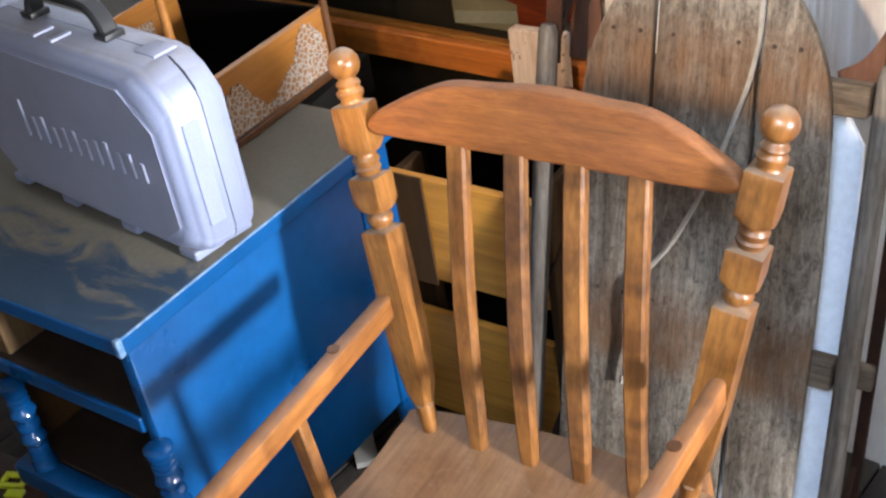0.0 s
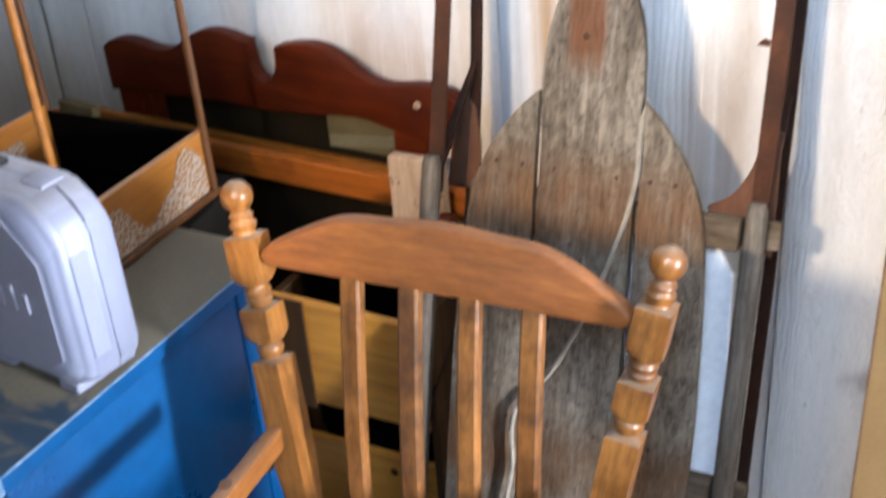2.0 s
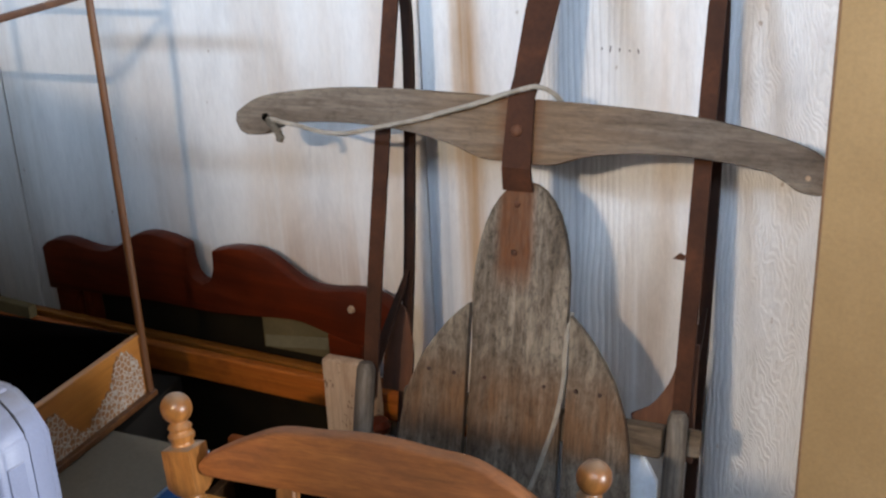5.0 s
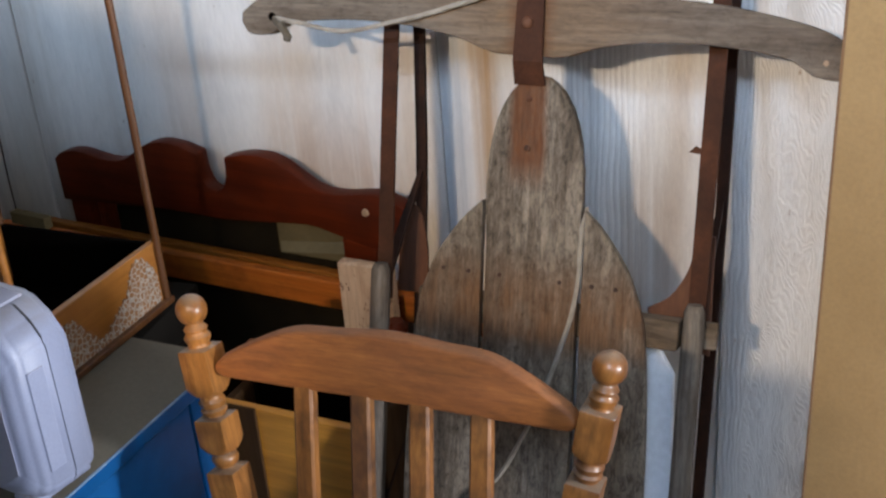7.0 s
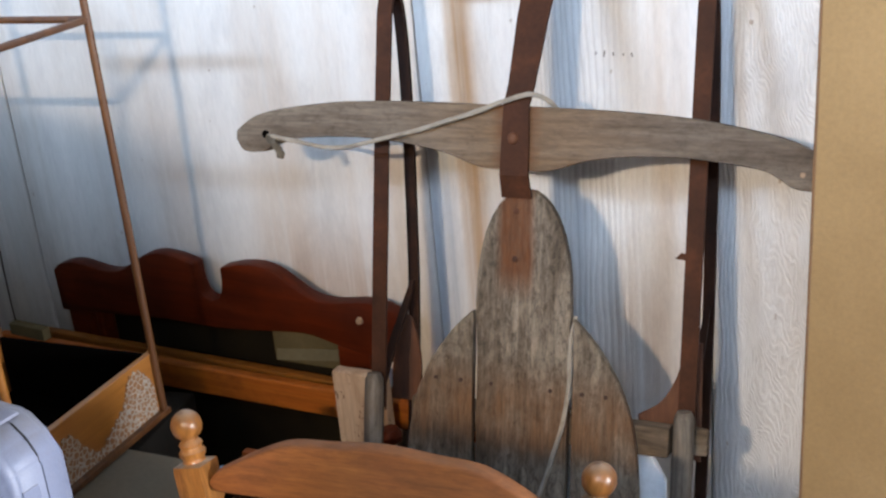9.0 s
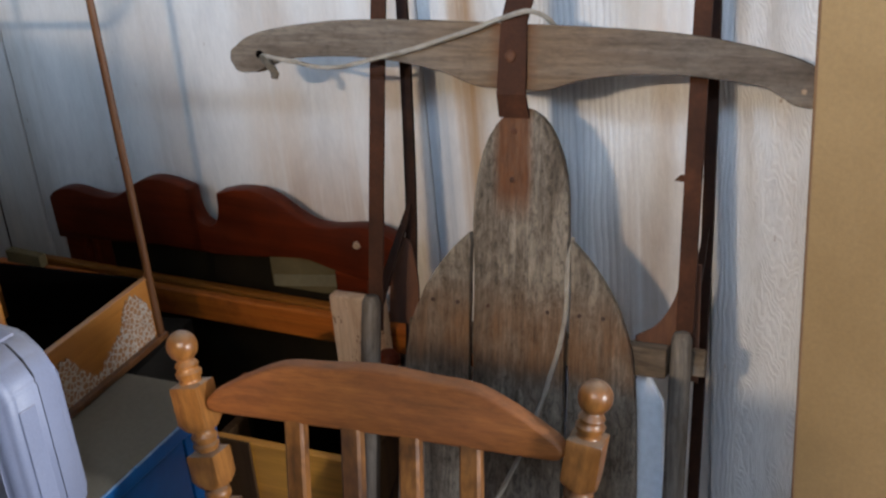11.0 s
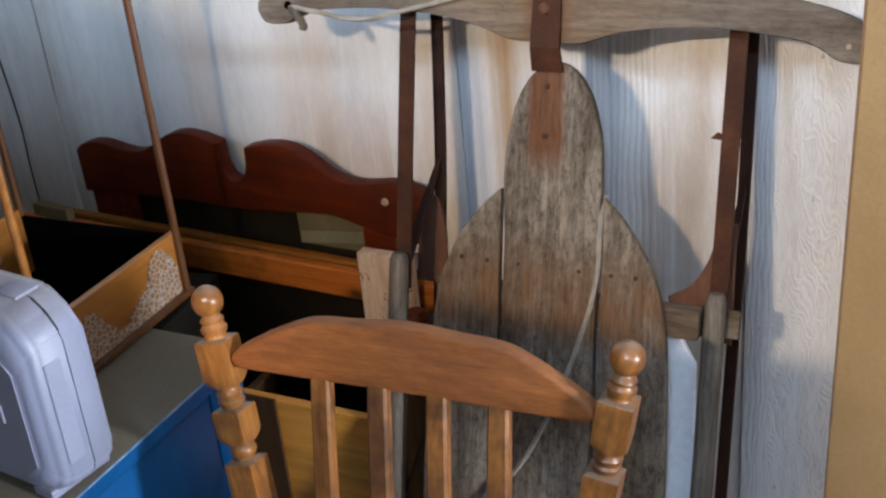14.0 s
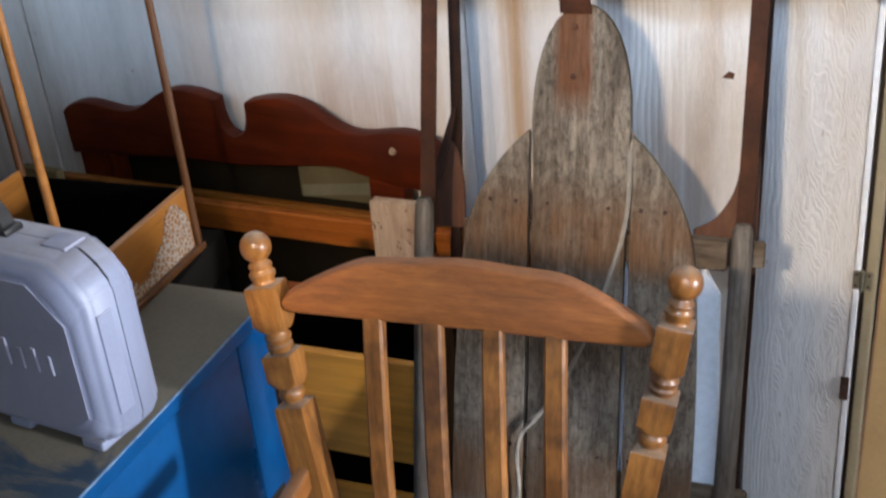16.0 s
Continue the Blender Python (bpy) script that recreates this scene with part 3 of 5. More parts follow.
def smooth_line(points, steps=5):
    """A Catmull-Rom line through points of any dimension."""
    p = [Vector(q) for q in points]
    p = [2 * p[0] - p[1]] + p + [2 * p[-1] - p[-2]]
    out = []
    for i in range(1, len(p) - 2):
        for k in range(steps):
            t = k / steps
            out.append(0.5 * (2 * p[i] + (p[i + 1] - p[i - 1]) * t + (2 * p[i - 1] - 5 * p[i] + 4 * p[i + 1] - p[i + 2]) * t * t + (3 * p[i] - p[i - 1] - 3 * p[i + 1] + p[i + 2]) * t ** 3))
    return out + [p[-2]]


def turned(profile, sides=20, bm=None):
    """A turned piece along z: rows of (z, radius) or (z, half width, 's') for a square section."""
    bm = bm or bmesh.new()
    rings = []
    for row in profile:
        z, r = row[0], row[1]
        square = len(row) > 2
        limit = row[3] if len(row) > 3 else r * 1.34
        ring = []
        for k in range(sides):
            a = 2 * math.pi * k / sides
            c, s = math.cos(a), math.sin(a)
            f = r / max(abs(c), abs(s)) if square else r
            if square:
                f = min(f, limit)
            ring.append(bm.verts.new((f * c, f * s, z)))
        rings.append(ring)
    for a, b in zip(rings, rings[1:]):
        for k in range(sides):
            bm.faces.new((a[k], a[(k + 1) % sides], b[(k + 1) % sides], b[k]))
    bm.faces.new(rings[0][::-1])
    bm.faces.new(rings[-1])
    return bm


def strip(points, half_w, half_t, across=(1, 0, 0), bev=0.0):
    """A flat bar along a line of points; across is the direction of its width."""
    bm = bmesh.new()
    A = Vector(across).normalized()
    rows = []
    pts = [Vector(p) for p in points]
    for i, p in enumerate(pts):
        d = (pts[min(i + 1, len(pts) - 1)] - pts[max(i - 1, 0)]).normalized()
        n = d.cross(A).normalized()
        w = half_w[i] if isinstance(half_w, (list, tuple)) else half_w
        rows.append([bm.verts.new(p + A * (sx * w) + n * (sn * half_t)) for sx, sn in ((-1, -1), (1, -1), (1, 1), (-1, 1))])
    for a, b in zip(rows, rows[1:]):
        for k in range(4):
            bm.faces.new((a[k], a[(k + 1) % 4], b[(k + 1) % 4], b[k]))
    bm.faces.new(rows[0][::-1])
    bm.faces.new(rows[-1])
    bmesh.ops.recalc_face_normals(bm, faces=bm.faces)
    return bevelled(bm, bev, 1)


def tube(points, radius, sides=8, wobble=0.0, twist=0.0):
    """A round or twisted cord along a line of points."""
    bm = bmesh.new()
    pts = [Vector(p) for p in points]
    rings = []
    for i, p in enumerate(pts):
        d = (pts[min(i + 1, len(pts) - 1)] - pts[max(i - 1, 0)]).normalized()
        u = d.orthogonal().normalized() if i == 0 else (u - d * u.dot(d)).normalized()
        w = d.cross(u)
        r = radius[i] if isinstance(radius, (list, tuple)) else radius
        ring = []
        for k in range(sides):
            a = 2 * math.pi * k / sides
            rr = r * (1 + wobble * math.cos(3 * a + twist * i))
            ring.append(bm.verts.new(p + u * (rr * math.cos(a)) + w * (rr * math.sin(a))))
        rings.append(ring)
    for a, b in zip(rings, rings[1:]):
        for k in range(sides):
            bm.faces.new((a[k], a[(k + 1) % sides], b[(k + 1) % sides], b[k]))
    bm.faces.new(rings[0][::-1])
    bm.faces.new(rings[-1])
    return bm


def setting(name, bm, mat, label, category):
    return tagged(part(name, bm, mat), label, category, "", "structure")


WALL_Y = 1.62
floor = thing("floor", pose(0, 0, 0), "dark dusty wooden floor boards of the shed", "floor", "structure")
part("subfloor", box(-2.9, 1.75, -0.9, WALL_Y, -0.12, -0.022, 0), M_DARKWOOD, floor)
wall_north = thing("wall_north", pose(0, WALL_Y, 0), "wall of worn white-painted plywood sheets with stains", "wall", "structure")
part("backing", box(-2.9, 1.75, 0.02, 0.12, -0.12, 2.7, 0), M_DARKWOOD, wall_north)
SHEETS = [(-2.9, -1.752, M_WALL, 0.0), (-1.748, -0.842, M_WALL, 0.001), (-0.838, -0.402, M_WALL_GRAIN, -0.002), (-0.398, -0.256, M_WALL_CREAM, -0.006), (-0.19, 1.75, M_WALL, 0.0)]
for x0, x1, mat, y0 in SHEETS:
    part("sheet", box(x0, x1, y0, 0.018, -0.02, 2.7, 0.002), mat, wall_north)
setting("trim", box(-0.2555, -0.247, WALL_Y - 0.008, WALL_Y + 0.018, 0, 2.7, 0.002), M_WHITE, "narrow white-painted upright trim board", "trim")
setting("trim", box(-0.2465, -0.2405, WALL_Y + 0.006, WALL_Y + 0.018, 0, 2.7, 0), M_DARKWOOD, "dark gap board between trim and batten", "trim")
setting("trim", box(-0.240, -0.226, WALL_Y - 0.008, WALL_Y + 0.018, 0, 2.7, 0.002), M_PALE, "thin grey upright batten beside the trim", "trim")
hinge = thing("hinge", pose(-0.2435, WALL_Y - 0.0085, 0.636), "dull olive-grey butt hinge on the trim board", "hinge")
part("leaf", box(-0.013, -0.0035, -0.0015, 0.0, -0.015, 0.015, 0.0006), M_HINGE, hinge)
part("leaf", box(0.0035, 0.0135, -0.0015, 0.0, -0.015, 0.015, 0.0006), M_HINGE, hinge)
part("pin", turned([(-0.017, 0.002), (-0.016, 0.003), (0.016, 0.003), (0.017, 0.002)], 12), M_HINGE, hinge, smooth=True, m=pose(0, -0.0015, 0))
for sx in (-1, 1):
    for z in (-0.009, 0.009):
        part("screw", turned([(0.0, 0.0022), (0.0008, 0.0018)], 10), M_NAIL, hinge, smooth=True, m=pose(sx * 0.0085, -0.0015, z, 90, 0, 0))
catch = thing("door_catch", pose(-0.2555, WALL_Y - 0.0085, 0.45), "small dark iron catch on the trim board", "catch")
part("plate", box(-0.005, 0.0075, -0.003, 0.0, -0.020, 0.020, 0.001), M_NAIL, catch)
part("knob", turned([(0.0, 0.003), (0.006, 0.003), (0.008, 0.0045), (0.011, 0.003)], 12), M_NAIL, catch, smooth=True, m=pose(0.001, -0.003, 0.004, 90, 0, 0))

setting("wall_west", box(-3.02, -2.9, -0.9, WALL_Y + 0.12, -0.12, 2.7, 0), M_PLASTER, "plain dark barn wall", "wall")
# unseen back wall with gaps cut for the added lamps
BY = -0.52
back = thing("wall_south", pose(0, 0, 0), "plain unseen back wall with gaps cut for the added lamps", "wall", "structure")
cuts = sorted({-3.02, 1.87, *(x for o in (HIGH_GAP, WARM_GAP, SIDE_GAP, FRONT_GAP) for x in o[:2])})
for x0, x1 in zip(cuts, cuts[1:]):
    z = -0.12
    for o in sorted((o for o in (HIGH_GAP, WARM_GAP, SIDE_GAP, FRONT_GAP) if o[0] <= x0 and x1 <= o[1]), key=lambda o: o[2]):
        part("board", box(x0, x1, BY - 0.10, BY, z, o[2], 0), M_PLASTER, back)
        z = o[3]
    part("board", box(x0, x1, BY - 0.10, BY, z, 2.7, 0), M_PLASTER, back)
# unseen side wall, open only where the east lamp stands
east = thing("wall_east", pose(0, 0, 0), "plain unseen side wall with a small gap for the east lamp", "wall", "structure")
for y0, y1, z0, z1 in ((BY, EAST_Y0, -0.12, 2.7), (EAST_Y1, WALL_Y + 0.12, -0.12, 2.7), (EAST_Y0, EAST_Y1, -0.12, EAST_Z0), (EAST_Y0, EAST_Y1, EAST_Z1, 2.7)):
    part("board", box(EAST_X, EAST_X + 0.12, y0, y1, z0, z1, 0), M_PLASTER, east)
# unseen board, its top edge cut to shape light on wall and sled
setting("wall_partition", slab([(-2.9, 0), (-0.242, 0), (-0.242, 1.538), (-0.410, 1.538), (-0.418, 1.485), (-0.486, 1.485), (-0.513, 1.528), (-0.523, 1.56), (-0.528, 1.615), (-0.545, 1.642), (-0.63, 1.655), (-0.72, 1.658), (-0.73, 1.80), (-2.9, 1.80)], -0.035, 0.0, 0.004), M_PLASTER, "added unseen board with a stepped top that shades wall and sled", "wall")
# unseen board added to keep fill light off the headboard's left
setting("wall_return", box(-0.14, -0.125, BY, -0.03, 1.76, 2.698, 0), M_PLASTER, "added unseen board that keeps fill light off the headboard", "wall")
setting("ceiling", box(-3.02, 1.87, BY - 0.1, WALL_Y + 0.12, 2.7, 2.8, 0), M_PLASTER, "plain dark board ceiling", "ceiling")


tagged(part("paint_chip", slab([(-0.009, -0.004), (0.007, -0.005), (0.009, 0.003), (0.001, 0.006)], 0, 0.0012, 0), M_STRAP, m=pose(-0.443, WALL_Y - 0.0034, 0.919)), "small rust-brown chip in the white wall paint", "paint chip")
for k, (x, h) in enumerate(((-0.558, 0.004), (-0.546, 0.009), (-0.533, 0.005), (-0.519, 0.003), (-0.507, 0.006))):
    tagged(part("pencil_mark", box(-0.0011, 0.0011, 0, 0.0006, -h / 2, h / 2, 0), M_PENCIL, m=pose(x, WALL_Y - 0.0027, 1.196, 0, 20 - 9 * k, 0)), "small dark pencil stroke on the white wall", "mark", "pencil strokes on the wall")

tagged(part("wire", tube(smooth_line([(0, 0, 0.0), (0.002, 0, 0.25), (0.001, 0, 0.5), (0.0, 0, 0.66), (0.003, 0, 0.76), (-0.006, 0, 0.86), (-0.018, 0, 0.94), (-0.034, 0, 1.01)], 4), 0.0015, 7), M_NAIL, m=pose(-1.871, WALL_Y - 0.004, 0.0), smooth=True), "thin dark wire hanging down the white wall", "wire")

# ---- headboard and bed parts against the wall ----
def headboard():
    h = thing("headboard", pose(-1.257, 1.552, 0, 0, 0, 0), "dark red-brown carved wooden headboard against the white wall", "headboard")
    half = [(0.384, 0.772), (0.364, 0.786), (0.320, 0.794), (0.250, 0.785), (0.205, 0.792), (0.150, 0.823), (0.110, 0.834), (0.070, 0.832)]
    left = smooth_line([(-x, z) for x, z in half], 4) + smooth_line([(-0.030, 0.822), (-0.028, 0.790), (-0.018, 0.766), (0.0, 0.757)], 4)[:-1]
    right = [Vector((-p[0], p[1])) for p in left][::-1]
    low = smooth_line([(0.382, 0.695), (0.30, 0.702), (0.24, 0.714), (0.19, 0.722), (0.08, 0.712), (0, 0.706), (-0.12, 0.706), (-0.24, 0.698), (-0.382, 0.69)], 3)
    outline = [(p[0], p[1] + 0.024 * p[0]) for p in left + [Vector((0.0, 0.757))] + right + low]
    part("panel", slab(outline, 0, 0.03, 0.004), M_HEAD, h, smooth=True)
    for x, r in ((-0.343, 0.026), (-0.291, 0.0085), (0.285, 0.032)):
        part("leg", box(x - r, x + r, 0.003, 0.036, 0.0, 0.715, 0.004), M_HEAD, h)
    bm = bmesh.new()
    bmesh.ops.create_cone(bm, cap_ends=True, segments=16, radius1=0.0066, radius2=0.005, depth=0.005, matrix=Matrix.Translation((0.308, -0.002, 0.770)) @ Matrix.Rotation(radians(90), 4, "X"))
    part("screw_cap", bm, M_TAN, h, "pale round wooden screw cap", True)


headboard()


def bed_rail(x0, y0, x1, y1, z0, z1, thick, mat, label):
    d = Vector((x1 - x0, y1 - y0, 0))
    r = thing("bed_rail", pose(x0, y0, 0, 0, 0, math.degrees(math.atan2(d.y, d.x))), label, "bed rail", group="bed rails behind the chair")
    part("rail", box(0, d.length, 0, thick, z0, z1, 0.003), mat, r)
    for x in (0.012, d.length - 0.012):
        part("end_hook", box(x - 0.010, x + 0.010, -0.0025, 0.0, z0 + 0.004, z1 - 0.004, 0.001), M_RUST, r, "rusted iron end hook")
    return r


bed_rail(-1.72, 1.46, -0.66, 1.525, 0.612, 0.660, 0.020, M_RAIL, "amber pine bed rail lying level behind a post")
bed_rail(-1.72, 1.515, -0.66, 1.565, 0.606, 0.650, 0.018, M_RAIL_BACK, "second yellow pine bed rail behind the first")
tagged(part("rail_block", box(-0.07, 0.02, -0.012, 0.006, 0.0, 0.024, 0.002), M_CARTON, m=pose(-1.620, 1.478, 0.6605)), "dull brown sawn wooden block standing on the bed rail", "wood block")
# dark sheet over the white wall below the headboard
tagged(part("dark_panel", box(-0.32, 0.33, 0, 0.008, 0.0, 0.735, 0.001), M_OLIVE, m=pose(-1.285, 1.602, 0.0)), "dark olive sheet filling the gap behind the headboard", "board")
carton = thing("cardboard_box", pose(-1.08, 1.583, 0.6505, 0, 0, 4), "dusty olive cardboard box with a lifted flap on the bed rail", "cardboard box")
part("body", box(-0.075, 0.11, 0, 0.014, 0.0, 0.060, 0.001), M_CARTON, carton)
part("flap", box(-0.075, 0.11, -0.002, 0.0, 0.0, 0.020, 0.0005), M_FLAP, carton, "paler bent flap", m=pose(0.006, -0.004, 0.012, -14, -7, 0))

def bed_post():
    p = thing("bed_post", pose(-0.832, 1.436, 0), "dark red-brown turned bed post standing behind the sled", "bed post")
    rows = [(0.0, 0.014), (0.05, 0.017)]
    for k in range(9):
        z = 0.08 + 0.062 * k
        rows += [(z, 0.012), (z + 0.012, 0.018), (z + 0.028, 0.019), (z + 0.044, 0.015), (z + 0.050, 0.011)]
    part("shaft", turned(rows, 18), M_HEAD, p, smooth=True)
    part("cap", turned([(0.64, 0.010), (0.646, 0.018), (0.655, 0.019), (0.664, 0.012)], 18), M_HEAD, p, smooth=True)


bed_post()

# plank standing in front of the rails
tagged(part("tan_plank", box(-0.045, 0.045, 0, 0.022, 0, 0.728, 0.003), M_TAN_PLANK, m=pose(-0.900, 1.462, 0, 0, 0, 5), smooth=True), "bare tan plank with speckles standing on end", "plank")


# ---- slatted pine crate behind the chair ----
def pine_crate():
    c = thing("pine_crate", pose(-0.985, 1.262, 0, 0, 0, 6), "yellow pine slatted crate standing behind the chair", "crate")
    for z0, z1, y0 in ((0.395, 0.575, 0), (0.12, 0.328, 0), (-0.0 + 0.01, 0.075, 0)):
        part("slat", box(-0.075, 0.205, y0, y0 + 0.014, z0, z1, 0.002), M_PINE, c)
    for z0, z1 in ((0.585, 0.625), (0.345, 0.385)):
        part("back_slat", box(-0.055, 0.20, 0.09, 0.104, z0, z1, 0.002), M_RAIL, c)
    part("side_panel", box(-0.075, -0.06, 0.016, 0.10, 0.0, 0.55, 0.002), M_CRATE, c)
    part("side_panel", box(0.206, 0.22, 0.0, 0.10, 0.0, 0.60, 0.002), M_CRATE, c)
    # dark strip in place of the shade on the slat's left end
    part("corner_board", box(-0.077, 0.014, -0.006, -0.001, 0.388, 0.578, 0.0015), M_CRATE, c, "dark strip standing in for shade on the slat's left end")
    # near-black sheet put in for the deep shade inside the crate
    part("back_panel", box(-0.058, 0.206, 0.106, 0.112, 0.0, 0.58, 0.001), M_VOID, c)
    bm = bmesh.new()
    bmesh.ops.create_cone(bm, cap_ends=True, segments=14, radius1=0.0065, radius2=0.006, depth=0.002, matrix=Matrix.Translation((0.135, -0.001, 0.30)) @ Matrix.Rotation(radians(90), 4, "X"))
    part("knot", bm, M_CRATE, c, "dark round knot", True)


pine_crate()


# ---- sled leaning against the wall ----
def sled():
    a = Vector((math.cos(radians(7)), math.sin(radians(7)), 0))
    s = Vector((-math.sin(radians(7)) * 0.27, math.cos(radians(7)) * 0.27, 1)).normalized()
    back_way = -(a.cross(s))
    m = Matrix((a, back_way, s)).transposed().to_4x4()
    m.translation = Vector((-0.542, 1.123, 0.0))
    d = thing("sled", m, "weathered grey wooden sled with rusted iron runners leaning on the wall", "sled")
    TH = 0.014
    tip = [(math.sin(t) * 0.063, 0.955 + 0.158 * math.cos(t) ** 0.8 if math.cos(t) > 0 else 0.955) for t in [radians(v) for v in range(-88, 89, 11)]]
    centre = [(0.009 + x, z) for x, z in tip]
    part("centre_board", slab([(-0.047, 0.03), (-0.0505, 0.90)] + centre + [(0.0705, 0.90), (0.079, 0.03)], 0, TH, 0.002), M_SLED_RUST, d, smooth=True)
    curve = [(0.061, 0.955), (0.088, 0.928), (0.115, 0.890), (0.132, 0.853), (0.143, 0.815), (0.151, 0.74), (0.157, 0.60), (0.158, 0.40), (0.156, 0.05)]
    left = smooth_line([(-x + 0.003, z) for x, z in curve], 4)
    part("side_board", slab([(-0.0525, 0.05), (-0.0565, 0.95)] + [(p[0], p[1]) for p in left], 0.001, TH, 0.002), M_SLED, d, smooth=True)
    right = smooth_line([(x + 0.014, z) for x, z in curve], 4)
    part("side_board", slab([(0.086, 0.05), (0.0755, 0.95)] + [(p[0], p[1]) for p in right], 0.001, TH, 0.002), M_SLED, d, smooth=True)
    for z in (0.81, 0.473, 0.14):
        beam = box(-0.148, 0.197, TH, TH + 0.028, z - 0.019, z + 0.019, 0.004)
        part("cross_beam", beam, M_GREY_X, d, smooth=True)
        part("beam_tenon", box(-0.146, 0.240, TH + 0.0225, TH + 0.036, z - 0.017, z + 0.017, 0.004), M_GREY_X, d, smooth=True)
        for x in (-0.107, -0.072, -0.03, 0.049, 0.09, 0.12):
            bm = bmesh.new()
            bmesh.ops.create_cone(bm, cap_ends=True, segments=10, radius1=0.003, radius2=0.0022, depth=0.002, matrix=Matrix.Translation((x, -0.0005, z + 0.052)) @ Matrix.Rotation(radians(90), 4, "X"))
            part("nail", bm, M_NAIL, d, smooth=True)
    for sx in (-1, 1):
        x = 0.003 + sx * 0.210
        part("side_rail", turned([(0.04, 0.011), (0.06, 0.0135), (0.80, 0.0135), (0.842, 0.0128), (0.851, 0.009)], 14), M_GREY, d, smooth=True, m=Matrix.Translation((x, 0.0225, 0)))
        part("rail_strap", strip([(x, 0.038, 0.80), (x, 0.037, 0.86), (x, 0.036, 1.0), (x, 0.037, 1.2), (x, 0.040, 1.33), (x, 0.05, 1.375)], 0.0106, 0.002), M_RUST, d)
        run = smooth_line([(x, 0.052, 1.378), (x, 0.085, 1.33), (x, 0.112, 1.22), (x, 0.135, 1.06), (x, 0.15, 0.9), (x, 0.155, 0.6), (x, 0.155, 0.1), (x, 0.13, 0.02)], 5)
        part("runner", strip(run, 0.0075, 0.004), M_IRON, d, "dark rusted iron runner")
        for z in (0.81, 0.473, 0.14):
            if sx > 0 and z == 0.473:
                continue
            if sx > 0:
                arch = smooth_line([(0.145, z + 0.022), (0.172, z + 0.04), (0.192, z + 0.075), (0.2, z + 0.12)], 4)
                outline = [(0.003 + p[0], p[1]) for p in arch] + [(0.225, z + 0.12), (0.229, z - 0.03), (0.153, z - 0.012)]
                part("knee", slab(outline, 0.053, 0.058, 0.001), M_STRAP, d, "rust-brown iron knee bracket")
            else:
                edge = smooth_line([(-0.2225, z + 0.105), (-0.206, z + 0.095), (-0.196, z + 0.065), (-0.190, z + 0.03), (-0.190, z - 0.025)], 4)
                part("knee", slab([(p[0], p[1]) for p in edge] + [(-0.236, z - 0.025), (-0.236, z + 0.02)], 0.138, 0.143, 0.001), M_STRAP, d, "rust-brown iron knee bracket")
            part("knee_arm", strip([(x, 0.046, z + 0.025), (x, 0.075, z + 0.065), (x, 0.112, z + 0.110), (x, 0.143, z + 0.150)], [0.0066, 0.0062, 0.0052, 0.0030], 0.003), M_IRON, d)
    part("bumper", strip([(-0.215, 0.048, 1.372), (-0.1, 0.044, 1.380), (0.0, 0.04, 1.384), (0.11, 0.044, 1.380), (0.222, 0.048, 1.372)], 0.009, 0.003, (0, 0, 1)), M_RUST, d)
    # steering bar, the same to both sides of the bolt
    up = [(0.0, 1.214), (0.12, 1.211), (0.22, 1.204), (0.30, 1.190), (0.345, 1.176), (0.372, 1.155)]
    low = [(0.372, 1.142), (0.36, 1.128), (0.332, 1.130), (0.315, 1.140), (0.29, 1.150), (0.22, 1.158), (0.15, 1.158), (0.09, 1.150), (0.055, 1.139), (0.035, 1.135), (0.0, 1.136)]
    half = smooth_line(up, 4) + smooth_line(low, 4)
    outline = [(p[0] - 0.003, p[1]) for p in half] + [(-p[0] * 1.075 - 0.003, p[1] + 0.046 * p[0]) for p in half[::-1]][1:-1]
    part("steering_bar", slab(outline, -0.012, 0.008, 0.003), M_BAR, d, "weathered grey bow-shaped steering bar", True)
    part("strap", strip([(0.012, 0.03, 1.375), (0.008, 0.012, 1.32), (0.004, -0.010, 1.24), (0.0, -0.0155, 1.215), (-0.001, -0.0155, 1.13), (-0.0005, -0.004, 1.102)], [0.021, 0.020, 0.017, 0.0165, 0.0185, 0.0195], 0.002), M_RUST, d, "dark iron centre strap")
    bm = bmesh.new()
    bmesh.ops.create_uvsphere(bm, u_segments=14, v_segments=8, radius=0.0075, matrix=Matrix.Translation((-0.003, -0.018, 1.175)) @ Matrix.Diagonal((1, 0.5, 1, 1)))
    part("bolt", bm, M_STRAP, d, smooth=True)
    for x, z in ((-0.001, 1.025), (-0.001, 1.085)):
        bm = bmesh.new()
        bmesh.ops.create_uvsphere(bm, u_segments=10, v_segments=6, radius=0.004, matrix=Matrix.Translation((x, -0.004, z)) @ Matrix.Diagonal((1, 0.4, 1, 1)))
        part("rivet", bm, M_STRAP, d, smooth=True)
    for x, z in ((-0.356, 1.168), (0.338, 1.146)):
        bm = bmesh.new()
        bmesh.ops.create_cone(bm, cap_ends=True, segments=12, radius1=0.0055 if x < 0 else 0.003, radius2=0.0055 if x < 0 else 0.003, depth=0.001, matrix=Matrix.Translation((x, -0.0125, z)) @ Matrix.Rotation(radians(90), 4, "X"))
        part("hole", bm, M_VOID if x < 0 else M_TAN, d)
    return d


SLED = sled()


def rope(name, pts, label, r=0.0042, mat=M_ROPE):
    line = smooth_line(pts, 10)
    ob = part(name, tube(line, r, 9, 0.14, 0.55), mat, smooth=True, m=SLED.matrix_basis.copy())
    return tagged(ob, label, "rope")


